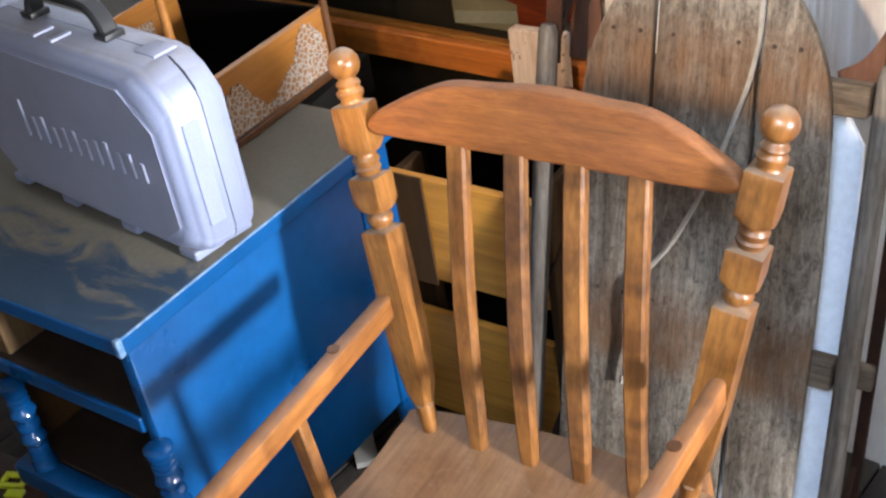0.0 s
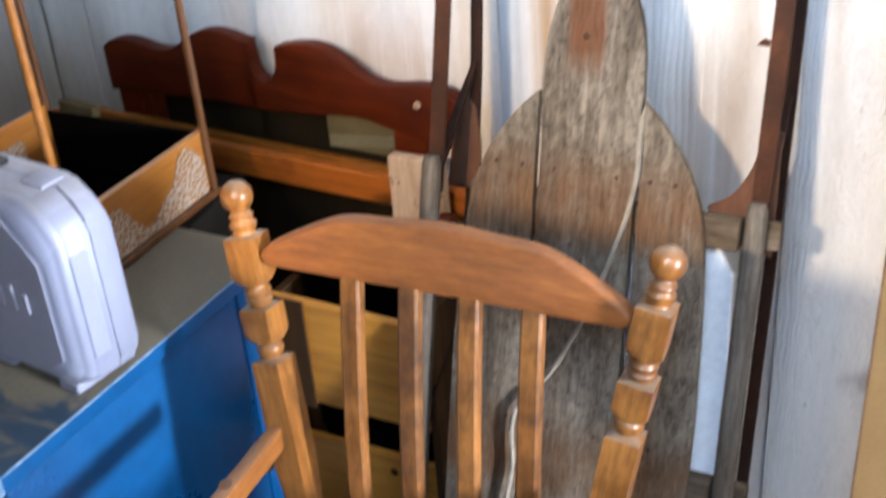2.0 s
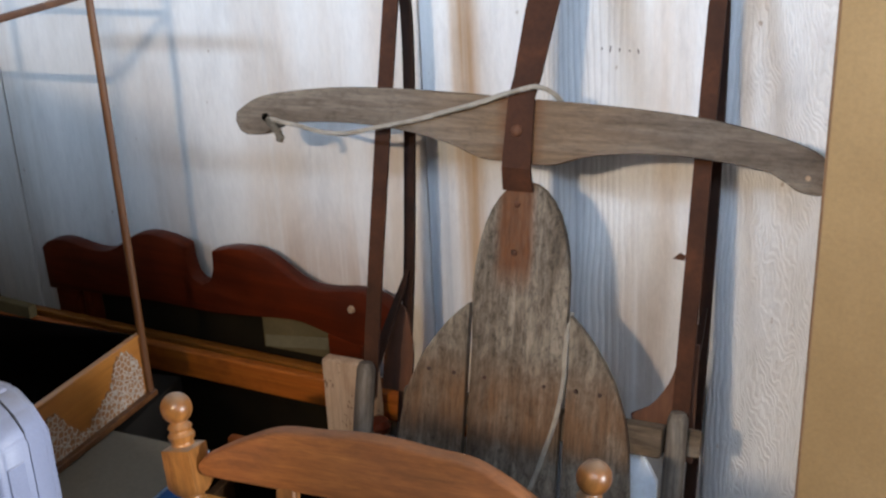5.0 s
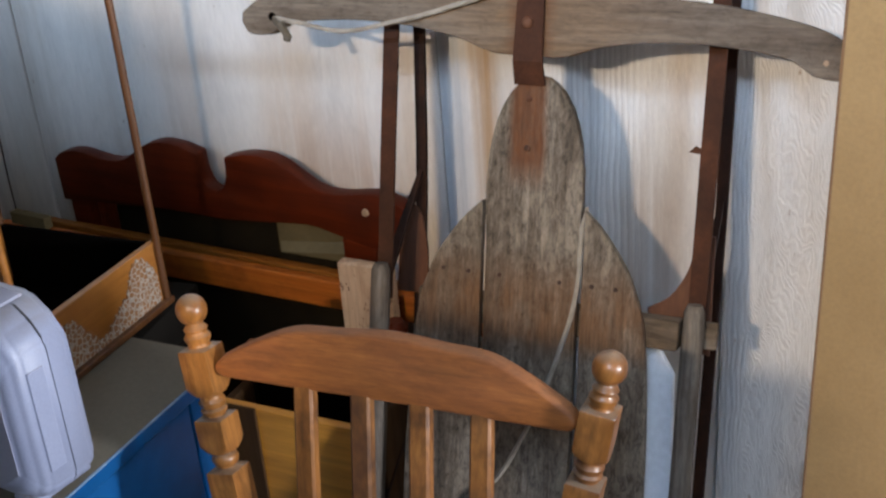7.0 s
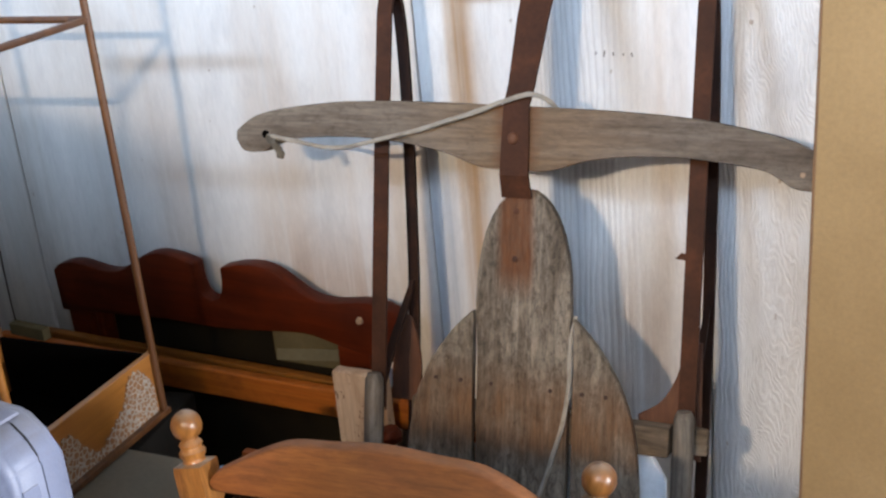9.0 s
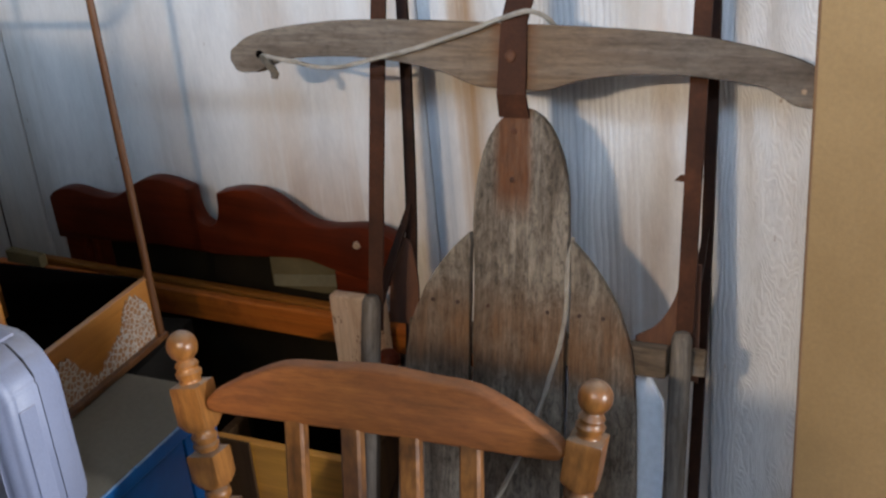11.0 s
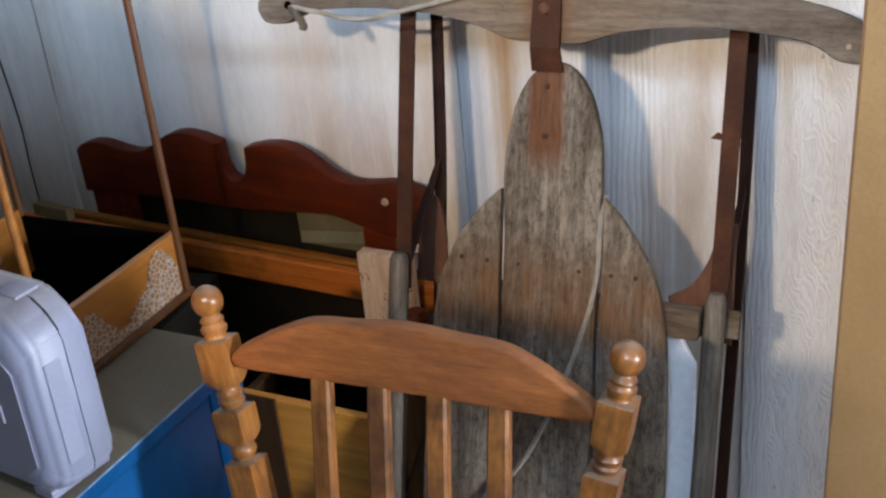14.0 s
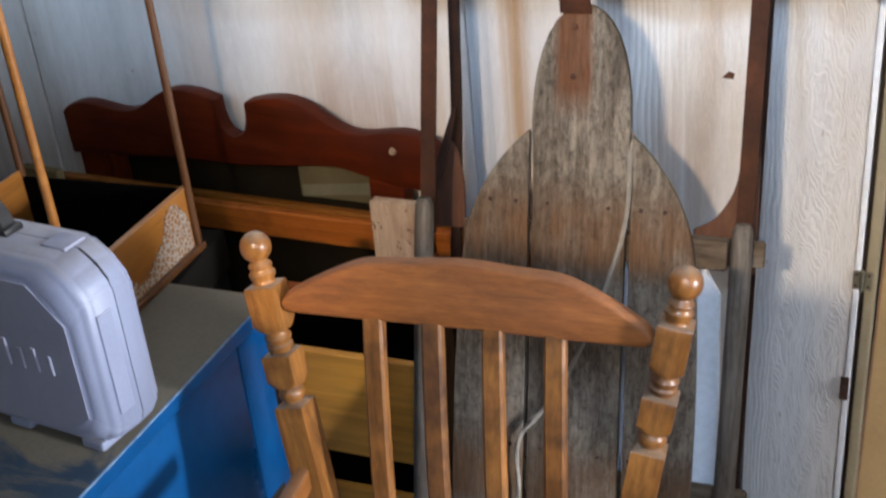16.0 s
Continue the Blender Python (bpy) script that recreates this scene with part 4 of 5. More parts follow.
rope("rope", [(-0.352, -0.012, 1.166), (-0.335, -0.020, 1.165), (-0.30, -0.020, 1.160), (-0.248, -0.020, 1.154), (-0.191, -0.020, 1.165), (-0.119, -0.020, 1.184), (-0.051, -0.021, 1.206), (0.0, -0.024, 1.224), (0.026, -0.022, 1.228), (0.044, -0.01, 1.217), (0.05, 0.015, 1.20)], "frayed grey cotton rope tied across the steering bar", 0.0030)
rope("rope", [(-0.35, -0.014, 1.164), (-0.338, -0.022, 1.158), (-0.332, -0.022, 1.151), (-0.329, -0.018, 1.144), (-0.331, -0.016, 1.139)], "knotted dirty rope end hanging below the steering bar", 0.0050, M_ROPE_OLD)
rope("rope", [(0.0725, 0.02, 0.955), (0.0725, 0.004, 0.935), (0.0745, -0.004, 0.90), (0.073, -0.006, 0.85), (0.06, -0.007, 0.79), (0.044, -0.007, 0.737), (0.022, -0.007, 0.675), (-0.008, -0.007, 0.61), (-0.034, -0.007, 0.572), (-0.054, -0.007, 0.545), (-0.060, -0.007, 0.515), (-0.056, -0.007, 0.46), (-0.062, -0.007, 0.40)], "grey cotton rope hanging down the sled boards", 0.0030)

# white board standing behind the sled's cross beams
tagged(part("white_board", slab([(0.055, 0.012), (0.224, 0.012), (0.186, 0.748), (0.160, 0.789), (0.075, 0.789), (0.055, 0.775)], 0.060, 0.070, 0.0015), M_WHITE, m=SLED.matrix_basis.copy()), "bluish-white painted board with clipped corners behind the sled", "board")

# large hardboard sheet in front of the wall
hb = thing("hardboard_sheet", pose(-0.182, 1.2, 0.0, 0, 0.6, -4), "large tan hardboard sheet standing on edge", "hardboard")
part("sheet_face", box(0.0005, 1.22, 0, 0.005, 0.0, 2.35, 0), M_BOARD, hb)
part("sheet_edge", box(-0.002, 0.0003, -0.0008, 0.0058, 0.0, 2.351, 0), M_BOARD_EDGE, hb, "dark brown sawn edge")


# ---- chair ----
def chair():
    c = thing("armchair", pose(-0.5775, 1.005, 0, 0, 0, 9.05), "honey-varnished wooden armchair with turned ball-topped posts and four back slats", "chair")
    SEAT = 0.435
    RAKE = 0.068 / 0.456
    # back posts
    w = 0.0185
    ball = [(0.456 + 0.018 * math.sin(radians(v)), 0.018 * math.cos(radians(v))) for v in range(-58, 90, 12)] + [(0.4742, 0.001)]
    F = w * 1.40

    def block(z0, z1, z2, z3, cove):
        """A square block between two turned shoulders."""
        return [(z0, w, "s", cove), (z0 + 0.0012, w, "s", w * 1.02), (z0 + (z1 - z0) * 0.45, w, "s", w * 1.2), (z1, w, "s", F), (z2, w, "s", F), (z3 - 0.0032, w, "s", F), (z3 - 0.0022, w * 0.97, "s", w * 1.34), (z3, w * 0.72, "s", cove)]

    prof = [(-0.012, 0.009), (0.02, 0.011), (0.034, 0.0125), (0.036, 0.0095, "s"), (0.055, 0.0135, "s"), (0.085, 0.0165, "s"), (0.13, w, "s", F), (0.245, w, "s", F), (0.2632, w, "s", F), (0.2642, w * 0.97, "s", w * 1.34), (0.2668, w * 0.72, "s", 0.0125), (0.268, 0.0112), (0.272, 0.0145), (0.277, 0.0160), (0.282, 0.0145), (0.285, 0.0112)]
    prof += block(0.2875, 0.2975, 0.319, 0.331, 0.0125) + [(0.3325, 0.0128), (0.335, 0.0150), (0.338, 0.0158), (0.341, 0.0134), (0.344, 0.0150), (0.348, 0.0158), (0.352, 0.0134), (0.355, 0.0128)]
    prof += block(0.357, 0.367, 0.402, 0.414, 0.0135) + [(0.416, 0.0125), (0.418, 0.0125), (0.421, 0.0148), (0.4255, 0.0155), (0.429, 0.0125), (0.431, 0.0122), (0.434, 0.0140), (0.4365, 0.0128), (0.4385, 0.0105)] + ball
    for sx in (-1, 1):
        foot, top = Vector((sx * 0.1665, 0, SEAT)), Vector((sx * 0.2415, 0.068, SEAT + 0.456))
        d = (top - foot)
        k = d.length / 0.456
        z = d.normalized()
        y = (Vector((0, 1, 0)) - z * z.y).normalized()
        x = y.cross(z)
        m = Matrix((x, y, z)).transposed().to_4x4()
        m.translation = foot
        part("back_post", turned([(r[0] * k, *r[1:]) for r in prof], 48), M_CHAIR_POST, c, smooth=True, m=m)
    # crest rail, gently bowed to the rear
    half = [(0.0, 0.8885), (0.03, 0.8870), (0.065, 0.8842), (0.10, 0.8832), (0.125, 0.8785), (0.16, 0.8640), (0.193, 0.8470), (0.2065, 0.838), (0.2115, 0.829), (0.205, 0.8205), (0.185, 0.8175), (0.10, 0.8135), (0.0, 0.8125)]
    line = smooth_line(half, 3)
    outline = [(p[0], p[1]) for p in line] + [(-p[0], p[1]) for p in line[::-1]][1:-1]
    bm = slab(outline, -0.010, 0.010, 0.0045, 3)
    for v in bm.verts:
        v.co.y += (v.co.z - SEAT) * RAKE + 0.012 * (1 - (v.co.x / 0.21) ** 2)
    part("crest_rail", bm, M_CHAIR_X, c, smooth=True)
    # slats
    for x0, x1 in ((-0.0945, -0.105), (-0.0255, -0.035), (0.0425, 0.035), (0.1110, 0.105)):
        y0, y1 = -0.003, (0.815 - SEAT) * RAKE + 0.009
        bm = strip([(x0 + (x1 - x0) * t, y0 + (y1 - y0) * t - 0.010 * math.sin(math.pi * t) , SEAT - 0.005 + 0.39 * t) for t in [k / 8 for k in range(9)]], [0.0095, 0.0115, 0.0122, 0.0122, 0.0122, 0.0122, 0.0122, 0.0122, 0.0118], 0.0085, (1, 0, 0), 0.003)
        part("back_slat", bm, M_CHAIR, c, smooth=True)
    # arms and their supports
    for sx in (-1, 1):
        u = -0.186 if sx < 0 else 0.210
        arm = smooth_line([(-0.0095, -0.42), (-0.0099, -0.25), (-0.0095, -0.08), (-0.0091, -0.012), (-0.0061, -0.001), (0.0, 0.001), (0.0061, -0.001), (0.0091, -0.012), (0.0095, -0.08), (0.0099, -0.25), (0.0095, -0.42)], 3)
        bm = bmesh.new()
        vs = [bm.verts.new((p[0], p[1], 0)) for p in arm]
        f = bm.faces.new(vs)
        r = bmesh.ops.extrude_face_region(bm, geom=[f])
        bmesh.ops.translate(bm, vec=(0, 0, 0.030), verts=[v for v in r["geom"] if isinstance(v, bmesh.types.BMVert)])
        bmesh.ops.recalc_face_normals(bm, faces=bm.faces)
        bevelled(bm, 0.0035, 2)
        arm_ob = part("arm", bm, M_CHAIR_Y, c, smooth=True, m=pose(u, -0.008, 0.613, 0, 0, -sx * 1.5))
        bm = bmesh.new()
        bmesh.ops.create_cone(bm, cap_ends=True, segments=14, radius1=0.0075, radius2=0.0075, depth=0.0015, matrix=Matrix.Translation((-0.003, -0.105, 0.0303)))
        part("plug", bm, M_POST, arm_ob, "round wooden plug", True)
        for yy in (-0.20, -0.36):
            part("arm_slat", strip([(u - sx * 0.004, yy, 0.62), (u - sx * 0.008, yy + 0.006, 0.52), (u - sx * 0.012, yy + 0.010, SEAT - 0.004)], 0.0105, 0.0075, (1, 0, 0), 0.002), M_CHAIR, c, smooth=True)
    # dished seat
    bm = bmesh.new()
    shape = smooth_line([(0.19, 0.03), (0.208, 0.0), (0.205, -0.10), (0.225, -0.30), (0.215, -0.42), (0.10, -0.455), (-0.10, -0.455), (-0.215, -0.42), (-0.225, -0.30), (-0.205, -0.10), (-0.208, 0.0), (-0.19, 0.03), (0.0, 0.052), (0.19, 0.03)], 4)[:-1]
    rows = []
    for k, (z, f) in enumerate(((SEAT - 0.032, 0.97), (SEAT - 0.006, 1.0), (SEAT, 0.985), (SEAT, 0.86), (SEAT - 0.004, 0.72), (SEAT - 0.008, 0.5), (SEAT - 0.008, 0.2))):
        rows.append([bm.verts.new((p[0] * f, -0.2 + (p[1] + 0.2) * f, z)) for p in shape])
    n = len(shape)
    for p, q in zip(rows, rows[1:]):
        for k in range(n):
            bm.faces.new((p[k], p[(k + 1) % n], q[(k + 1) % n], q[k]))
    bm.faces.new(rows[0][::-1])
    bm.faces.new(rows[-1])
    part("seat", bm, M_SEAT, c, "worn pale wooden seat", True)
    leg = [(0.0, 0.011), (0.03, 0.013), (0.10, 0.017), (0.16, 0.019), (0.18, 0.014), (0.19, 0.019), (0.24, 0.021), (0.30, 0.018), (0.34, 0.014), (0.352, 0.019), (0.37, 0.016), (0.415, 0.013)]
    for x, y in ((-0.15, -0.03), (0.15, -0.03), (-0.17, -0.37), (0.17, -0.37)):
        lean_y = -8 if y > -0.2 else 8
        part("leg", turned(leg, 16), M_CHAIR, c, smooth=True, m=pose(x * 1.28, y + (0.055 if y > -0.2 else -0.055), 0, -lean_y * -1, 0, 0) @ pose(0, 0, 0, 0, -math.degrees(math.atan2(x * 0.28, 0.41)), 0))
    for y in (-0.03, -0.37):
        part("stretcher", turned([(-0.18, 0.008), (-0.08, 0.012), (0, 0.014), (0.08, 0.012), (0.18, 0.008)], 12), M_CHAIR, c, smooth=True, m=pose(0, y + (0.035 if y > -0.2 else -0.035), 0.17, 0, 90, 0))


chair()


# ---- blue table ----
def blue_table():
    t = thing("blue_table", pose(-0.9456, 0.736, -0.0964, 0, 0, 6) @ Matrix.Scale(1.067, 4), "glossy blue painted two-tier side table with a dusty top", "table")
    part("top", slab([(-0.56, 0.012), (0.006, 0.012), (0.006, -0.478), (-0.56, -0.478)], 0.701, 0.723, 0.004), M_TOP, t, "dusty blue table top", True, m=Matrix.Rotation(radians(90), 4, "X"))
    part("top_edge", box(-0.561, 0.0075, -0.0135, -0.008, 0.700, 0.7215, 0.002), M_BLUE, t)
    part("top_edge", box(0.002, 0.0075, -0.0075, 0.479, 0.700, 0.7215, 0.002), M_BLUE, t)
    part("worn_edge", box(0.0062, 0.0080, -0.010, 0.479, 0.7195, 0.7224, 0.0006), M_WORN, t, "paint worn pale along the edge")
    # small pale block on the front right corner
    part("worn_corner", box(0.0005, 0.0086, -0.0146, -0.006, 0.700, 0.7228, 0.002), M_WORN, t, "pale blue front corner", True)
    part("side_panel", box(-0.020, 0.0, 0.0, 0.395, 0.30, 0.700, 0.004), M_BLUE, t, smooth=True)
    part("side_stile", box(-0.024, -0.004, 0.402, 0.472, 0.28, 0.700, 0.004), M_BLUE, t, smooth=True)
    part("upper_shelf", box(-0.30, -0.021, 0.004, 0.45, 0.575, 0.592, 0.003), M_DARKWOOD, t)
    part("shelf_edge", box(-0.30, -0.021, -0.003, 0.0035, 0.573, 0.594, 0.002), M_BLUE, t)
    part("lower_shelf", box(-0.30, -0.002, 0.004, 0.45, 0.397, 0.428, 0.003), M_DARKWOOD, t, "bare dark lower shelf")
    part("shelf_edge", box(-0.30, 0.012, -0.03, 0.0035, 0.395, 0.43, 0.006), M_BLUE, t, smooth=True)
    # black linings put the shade of the table's inside into colour
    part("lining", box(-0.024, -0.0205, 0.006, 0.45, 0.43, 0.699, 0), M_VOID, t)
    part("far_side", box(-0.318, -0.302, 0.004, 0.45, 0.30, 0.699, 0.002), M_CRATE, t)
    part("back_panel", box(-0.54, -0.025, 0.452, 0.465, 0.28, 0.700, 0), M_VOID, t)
    part("divider", box(-0.27, -0.255, 0.09, 0.45, 0.432, 0.574, 0.001), M_RAIL, t, "bare brown inner divider")
    part("inner_block", box(-0.301, -0.262, 0.01, 0.16, 0.594, 0.699, 0.002), M_CORNER, t, "bare wood block inside the upper tier")
    spin = [(0.0, 0.013), (0.003, 0.0168), (0.009, 0.0168), (0.012, 0.0105)]
    for z in (0.013, 0.022, 0.031):
        spin += [(z, 0.0100), (z + 0.0025, 0.0142), (z + 0.0055, 0.0142), (z + 0.008, 0.0100)]
    spin += [(0.044, 0.0135), (0.052, 0.0172), (0.060, 0.0140), (0.065, 0.0095), (0.068, 0.0148), (0.072, 0.0160), (0.076, 0.0148), (0.079, 0.0095), (0.086, 0.0140), (0.094, 0.0172), (0.102, 0.0135)]
    for z in (0.105, 0.114, 0.123):
        spin += [(z, 0.0100), (z + 0.0025, 0.0142), (z + 0.0055, 0.0142), (z + 0.008, 0.0100)]
    spin += [(0.132, 0.0105), (0.135, 0.0168), (0.140, 0.0168), (0.143, 0.012)]
    for x in (0.006, -0.252):
        part("spindle", turned(spin, 24), M_BLUE_SHADED, t, smooth=True, m=pose(x, -0.010, 0.430))
    for x, y in ((-0.02, 0.01), (-0.28, 0.01), (-0.02, 0.43), (-0.53, 0.43)):
        part("leg", turned([(0.0905, 0.012), (0.12, 0.018), (0.17, 0.022), (0.22, 0.016), (0.28, 0.022), (0.395, 0.022)], 16), M_BLUE, t, smooth=True, m=pose(x, y, 0))


blue_table()


# ---- tool case standing on the table ----
def tool_case():
    yaw = -1.0
    m = pose(-0.9435, 0.864, 0.6766, 0, 0, 180 + yaw) @ Matrix.Scale(1.067, 4)
    # local x runs along the case from its near end, local y from rear to front (front face at y = 0, rear at -T)
    L_, T, H = 0.425, 0.096, 0.234
    c = thing("tool_case", m, "grey plastic power-tool carrying case standing upright on the table", "tool case")
    mid = -0.053

    def shell(y0, y1, out0, out1, name, mat, label):
        """Half a shell: an outline with cut corners that shrinks towards its outer face."""
        bm = bmesh.new()

        def ring(y, inset):
            i, e = inset, 0.040 + inset * 0.4
            pts = [(i + e, i), (L_ - i - e, i), (L_ - i - e * 0.4, i + e * 0.4), (L_ - i, i + e), (L_ - i, H - i - e), (L_ - i - e * 0.42, H - i - e * 0.42), (L_ - i - e, H - i), (i + e, H - i), (i + e * 0.42, H - i - e * 0.42), (i, H - i - e), (i, i + e * 0.6), (i + e * 0.3, i + e * 0.18)]
            return [bm.verts.new((x, y, max(z, 0.006))) for x, z in pts]

        rings = [ring(y0, 0.001), ring(y0 + (y1 - y0) * 0.60, out0), ring(y0 + (y1 - y0) * 0.82, out1), ring(y1, out1 + 0.014)]
        n = 12
        for p, q in zip(rings, rings[1:]):
            for k in range(n):
                bm.faces.new((p[k], p[(k + 1) % n], q[(k + 1) % n], q[k]))
        bm.faces.new(rings[0][::-1])
        bm.faces.new(rings[-1])
        bmesh.ops.recalc_face_normals(bm, faces=bm.faces)
        bmesh.ops.bevel(bm, geom=[e for e in bm.edges if e.calc_face_angle(0) > 0.3 and not all(abs(v.co.y - y0) < 1e-5 for v in e.verts)], offset=0.005, segments=3, affect="EDGES")
        return part(name, bm, mat, c, label, True)

    front = shell(mid + 0.0007, 0.0, 0.002, 0.008, "front_shell", M_CASE, "")
    rear = shell(mid - 0.0007, -T, 0.002, 0.008, "rear_shell", M_CASE, "")
    part("seam", slab([(0.034, 0.008), (L_ - 0.034, 0.008), (L_ - 0.003, 0.034), (L_ - 0.003, H - 0.034), (L_ - 0.034, H - 0.004), (0.034, H - 0.004), (0.016, H - 0.017), (0.004, H - 0.034), (0.004, 0.024)], mid - 0.0007, mid + 0.0007, 0), M_BLACK, c)
    # flat front with raised rim and panel
    part("face_panel", slab([(0.060, 0.024), (L_ - 0.060, 0.024), (L_ - 0.026, 0.058), (L_ - 0.026, H - 0.068), (L_ - 0.068, H - 0.026), (0.068, H - 0.026), (0.026, H - 0.068), (0.026, 0.050)], -0.003, 0.0003, 0.0), M_CASE_FACE, front, "dust-filmed grey face", True)
    # end panel lines, top ribs, feet
    part("end_panel", box(-0.0012, 0.006, -0.0105, 0.0105, 0.046, 0.170, 0.001), M_CASE, front, m=pose(0.0016, -0.0335, 0, 0, 0, -1.5))
    for x in (0.040, 0.150, 0.275, 0.385):
        part("foot", box(x - 0.016, x + 0.016, mid + 0.004, -0.006, 0.0, 0.012, 0.003), M_CASE, front)
        part("foot", box(x - 0.016, x + 0.016, -T + 0.006, mid - 0.004, 0.0, 0.012, 0.003), M_CASE, rear)
    for x in (0.058, L_ - 0.058):
        part("latch", box(x - 0.017, x + 0.017, mid - 0.016, mid + 0.014, H - 0.003, H + 0.0008, 0.0008), M_CASE_FACE, front, smooth=True)
    for x in (0.195, 0.230):
        part("rib", box(x - 0.004, x + 0.004, mid + 0.014, -0.012, H - 0.002, H + 0.0010, 0.0008), M_CASE_FACE, front, smooth=True)
    # handle
    grip = smooth_line([(0.138, mid, H - 0.004), (0.142, mid, H + 0.014), (0.156, mid, H + 0.029), (0.180, mid, H + 0.033), (0.243, mid, H + 0.033), (0.267, mid, H + 0.029), (0.281, mid, H + 0.014), (0.285, mid, H - 0.004)], 6)
    for x in (0.138, 0.285):
        part("handle_mount", box(x - 0.012, x + 0.012, mid - 0.013, mid + 0.013, H - 0.003, H + 0.006, 0.002), M_BLACK, c, "black handle socket", True)
    part("handle", strip(grip, 0.011, 0.006, (0, 1, 0), 0.003), M_BLACK, c, "black plastic carrying handle", True)
    # embossed mark: plain raised bars in place of a brand name
    x = 0.062
    for k, h in enumerate((0.024, 0.030, 0.026, 0.034, 0.030, 0.026, 0.032, 0.030, 0.026, 0.034, 0.030, 0.048)):
        part("embossed_bar", box(x - 0.0030, x + 0.0030, -0.001, 0.0026, 0.098, 0.098 + h, 0.0008), M_CASE_FACE, front)
        x += 0.0212


tool_case()


# ---- box added behind the table and the four-poster tray on it ----
def trunk():
    t = thing("trunk", pose(-1.21, 1.42, 0, 0, 0, 13), "near-black box added behind the blue table under the tray", "trunk")
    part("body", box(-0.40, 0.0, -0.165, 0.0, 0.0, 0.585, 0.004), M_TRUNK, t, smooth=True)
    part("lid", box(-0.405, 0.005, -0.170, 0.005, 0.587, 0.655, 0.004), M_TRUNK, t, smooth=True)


trunk()


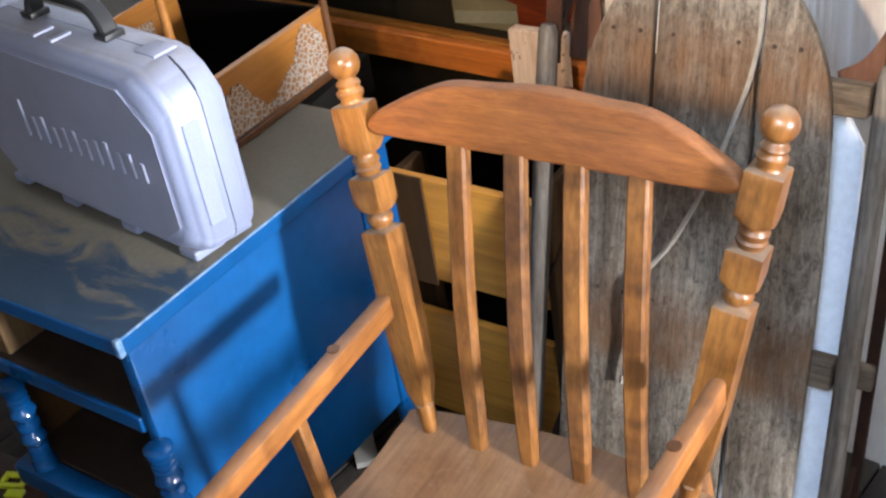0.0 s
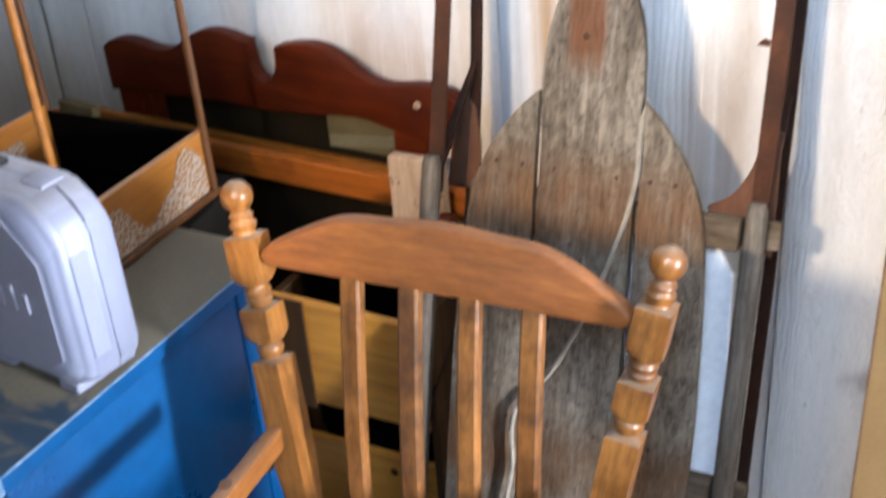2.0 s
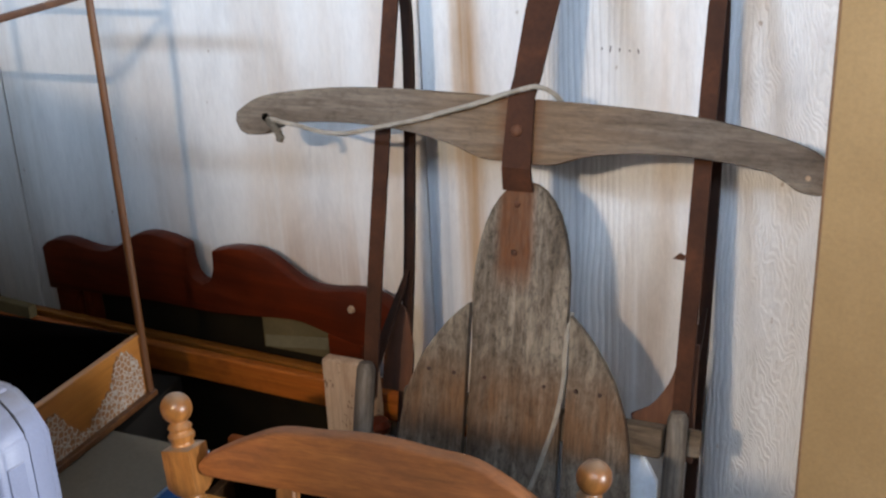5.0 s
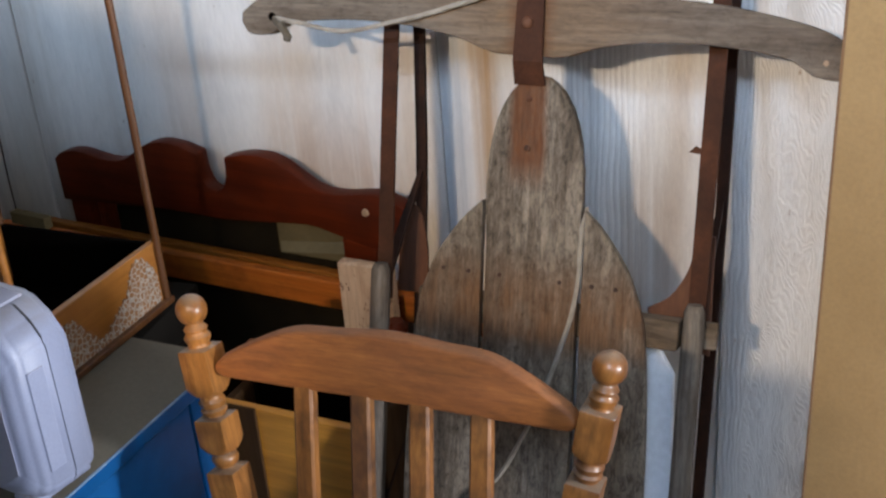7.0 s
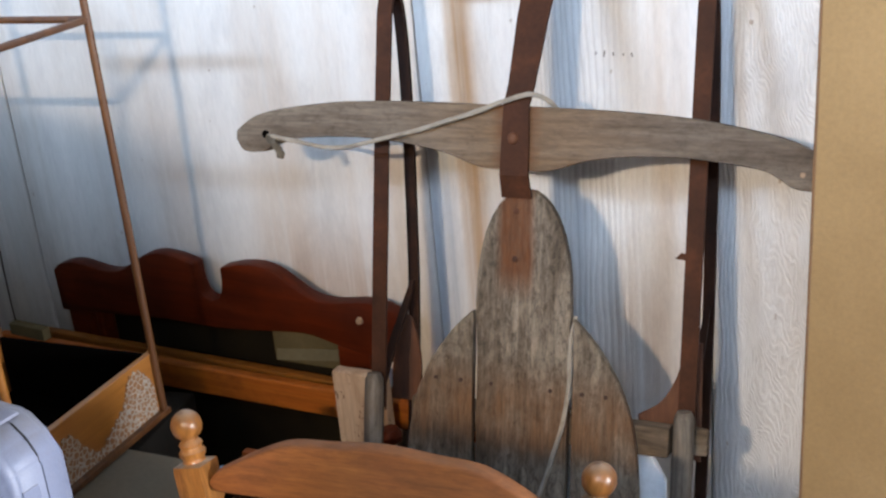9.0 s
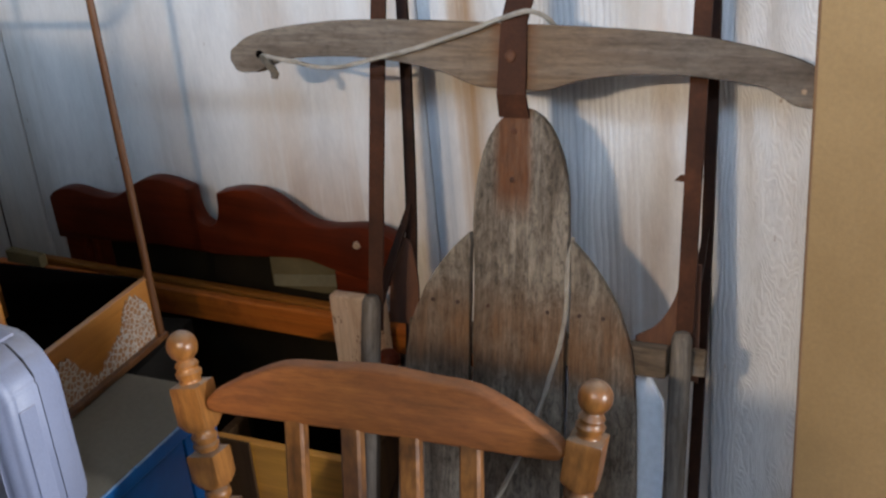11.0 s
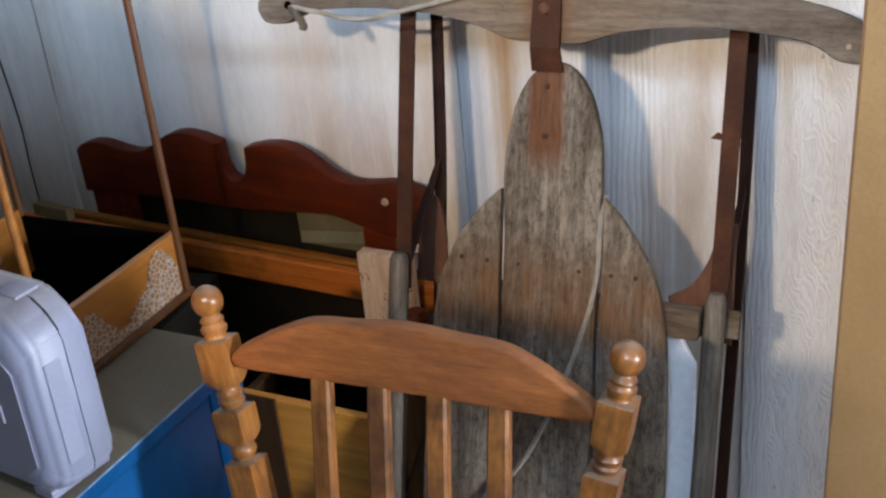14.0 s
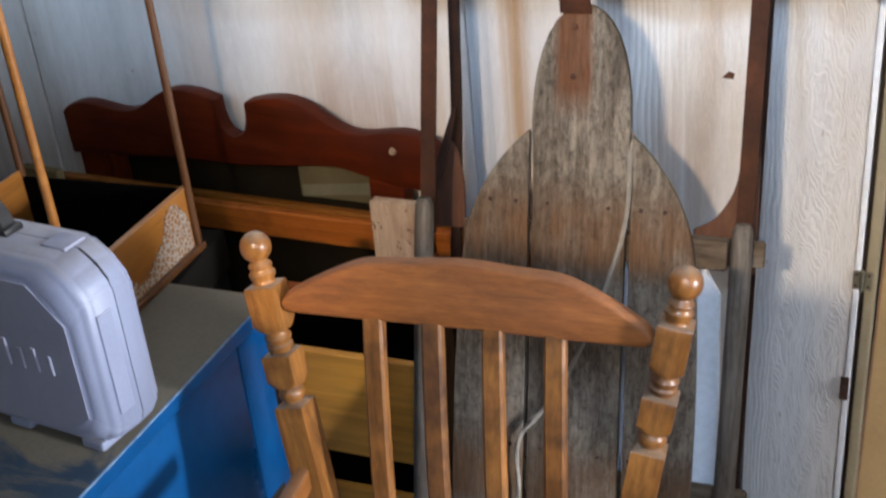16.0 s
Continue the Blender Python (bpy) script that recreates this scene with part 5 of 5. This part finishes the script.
def tray():
    W, D, H = 0.292, 0.298, 0.102
    m = pose(-1.178, 1.326, 0.6768, 0, 0, 8)
    t = thing("wooden_tray", m, "amber open tray with white lace panels and tall stick posts", "tray")
    part("side_panel", box(-0.006, 0.0, -D, 0.0, 0.0, H, 0.0015), M_AMBER, t, "amber varnished end panel")
    part("rim", box(-0.008, 0.012, -D - 0.004, 0.006, 0.0, 0.010, 0.002), M_POST, t)
    part("rim", box(-0.0085, 0.0025, -D - 0.003, 0.003, H + 0.0005, H + 0.004, 0.0015), M_AMBER, t)
    edge = smooth_line([(-0.012, 0.050), (-0.022, 0.072), (-0.040, 0.092), (-0.060, 0.096), (-0.075, 0.080), (-0.085, 0.060), (-0.105, 0.048), (-0.125, 0.036), (-0.148, 0.022), (-0.165, 0.030), (-0.185, 0.052), (-0.205, 0.078), (-0.230, 0.074), (-0.250, 0.05), (-0.28, 0.04)], 5)
    bm = bmesh.new()
    f = bm.faces.new([bm.verts.new((0.0008, -0.280, 0.010)), bm.verts.new((0.0008, -0.012, 0.010))] + [bm.verts.new((0.0008, p[0], p[1] + 0.004 * math.sin(k * 2.1))) for k, p in enumerate(edge)])
    r = bmesh.ops.extrude_face_region(bm, geom=[f])
    bmesh.ops.translate(bm, vec=(0.0014, 0, 0), verts=[v for v in r["geom"] if isinstance(v, bmesh.types.BMVert)])
    part("lace", bm, M_LACE, t, "frothy white lace pattern")
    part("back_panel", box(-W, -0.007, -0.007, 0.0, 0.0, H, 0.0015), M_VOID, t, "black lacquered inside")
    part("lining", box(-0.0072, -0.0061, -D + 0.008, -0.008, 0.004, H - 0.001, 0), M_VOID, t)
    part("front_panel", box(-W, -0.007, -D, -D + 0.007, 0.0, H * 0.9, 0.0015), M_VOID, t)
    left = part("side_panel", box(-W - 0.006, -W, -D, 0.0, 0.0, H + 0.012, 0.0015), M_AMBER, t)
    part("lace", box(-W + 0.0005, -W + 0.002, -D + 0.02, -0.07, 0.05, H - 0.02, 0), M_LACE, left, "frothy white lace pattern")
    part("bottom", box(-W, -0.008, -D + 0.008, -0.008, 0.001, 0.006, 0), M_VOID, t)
    spots = {"rear_right": (0.003, -0.002), "rear_left": (-W - 0.003, -0.002), "front_right": (0.003, -D - 0.002), "front_left": (-W - 0.003, -D - 0.002)}
    for k, (x, y) in spots.items():
        rear = k.startswith("rear")
        part("post", turned([(0.0, 0.0062), (0.3, 0.006), (0.69, 0.0055)], 12), M_POST if rear else M_AMBER, t, "red-brown stick post" if rear else "amber stick post", True, m=pose(x, y, 0))
    top = {k: (x, y, 0.612) for k, (x, y) in spots.items()}
    for a, b in (("rear_right", "rear_left"), ("rear_right", "front_right"), ("front_right", "front_left"), ("rear_left", "front_left")):
        part("rod", tube([top[a], top[b]], 0.0052, 8), M_POST, t, smooth=True)


tray()


# ---- things on the floor ----
def hassock():
    h = thing("hassock", pose(-1.56, 0.57, 0, 0, 0, 12), "low brown cracked-leather hassock on the floor", "hassock")
    bm = box(-0.20, 0.20, -0.17, 0.17, 0.012, 0.20, 0.03, 4)
    part("cushion", bm, M_HASSOCK, h, smooth=True)
    for x in (-0.15, 0.15):
        for y in (-0.12, 0.12):
            part("foot", turned([(0, 0.012), (0.02, 0.016)], 10), M_DARKWOOD, h, smooth=True, m=pose(x, y, 0))


hassock()


def yellow_clip():
    c = thing("plastic_clip", pose(-1.42, 0.715, 0.2005, 0, 0, 28), "acid-yellow plastic buckle lying on the hassock", "buckle")
    for x0, x1, y0, y1 in ((-0.022, 0.022, -0.016, -0.007), (-0.022, 0.022, 0.007, 0.016), (-0.022, -0.013, -0.0065, 0.0065), (0.013, 0.022, -0.0065, 0.0065)):
        part("bar", box(x0, x1, y0, y1, 0, 0.007, 0.0015), M_YELLOW, c, smooth=True)
    part("tongue", box(0.0, 0.03, -0.034, -0.018, 0, 0.006, 0.0015), M_YELLOW, c, smooth=True)


yellow_clip()
tagged(part("wood_offcut", box(-0.035, 0.035, -0.02, 0.02, 0, 0.012, 0.001), M_PAPER, m=pose(-1.155, 1.19, 0.0, 0, 0, -38)), "dusty white offcut of board on the dark floor", "offcut")

# ---- floor boards ----
plank_mesh = None
for i in range(37):
    x = -2.85 + i * 0.125
    if plank_mesh is None:
        p = part("floor_board", box(-0.0605, 0.0605, -0.5, WALL_Y - 0.002, -0.0215, 0.0, 0.002, 1), M_FLOOR, floor, m=pose(x, 0, 0))
        plank_mesh = p.data
    else:
        p = new("floor_board", plank_mesh)
        p.parent = floor
        p.matrix_basis = pose(x, 0, 0)
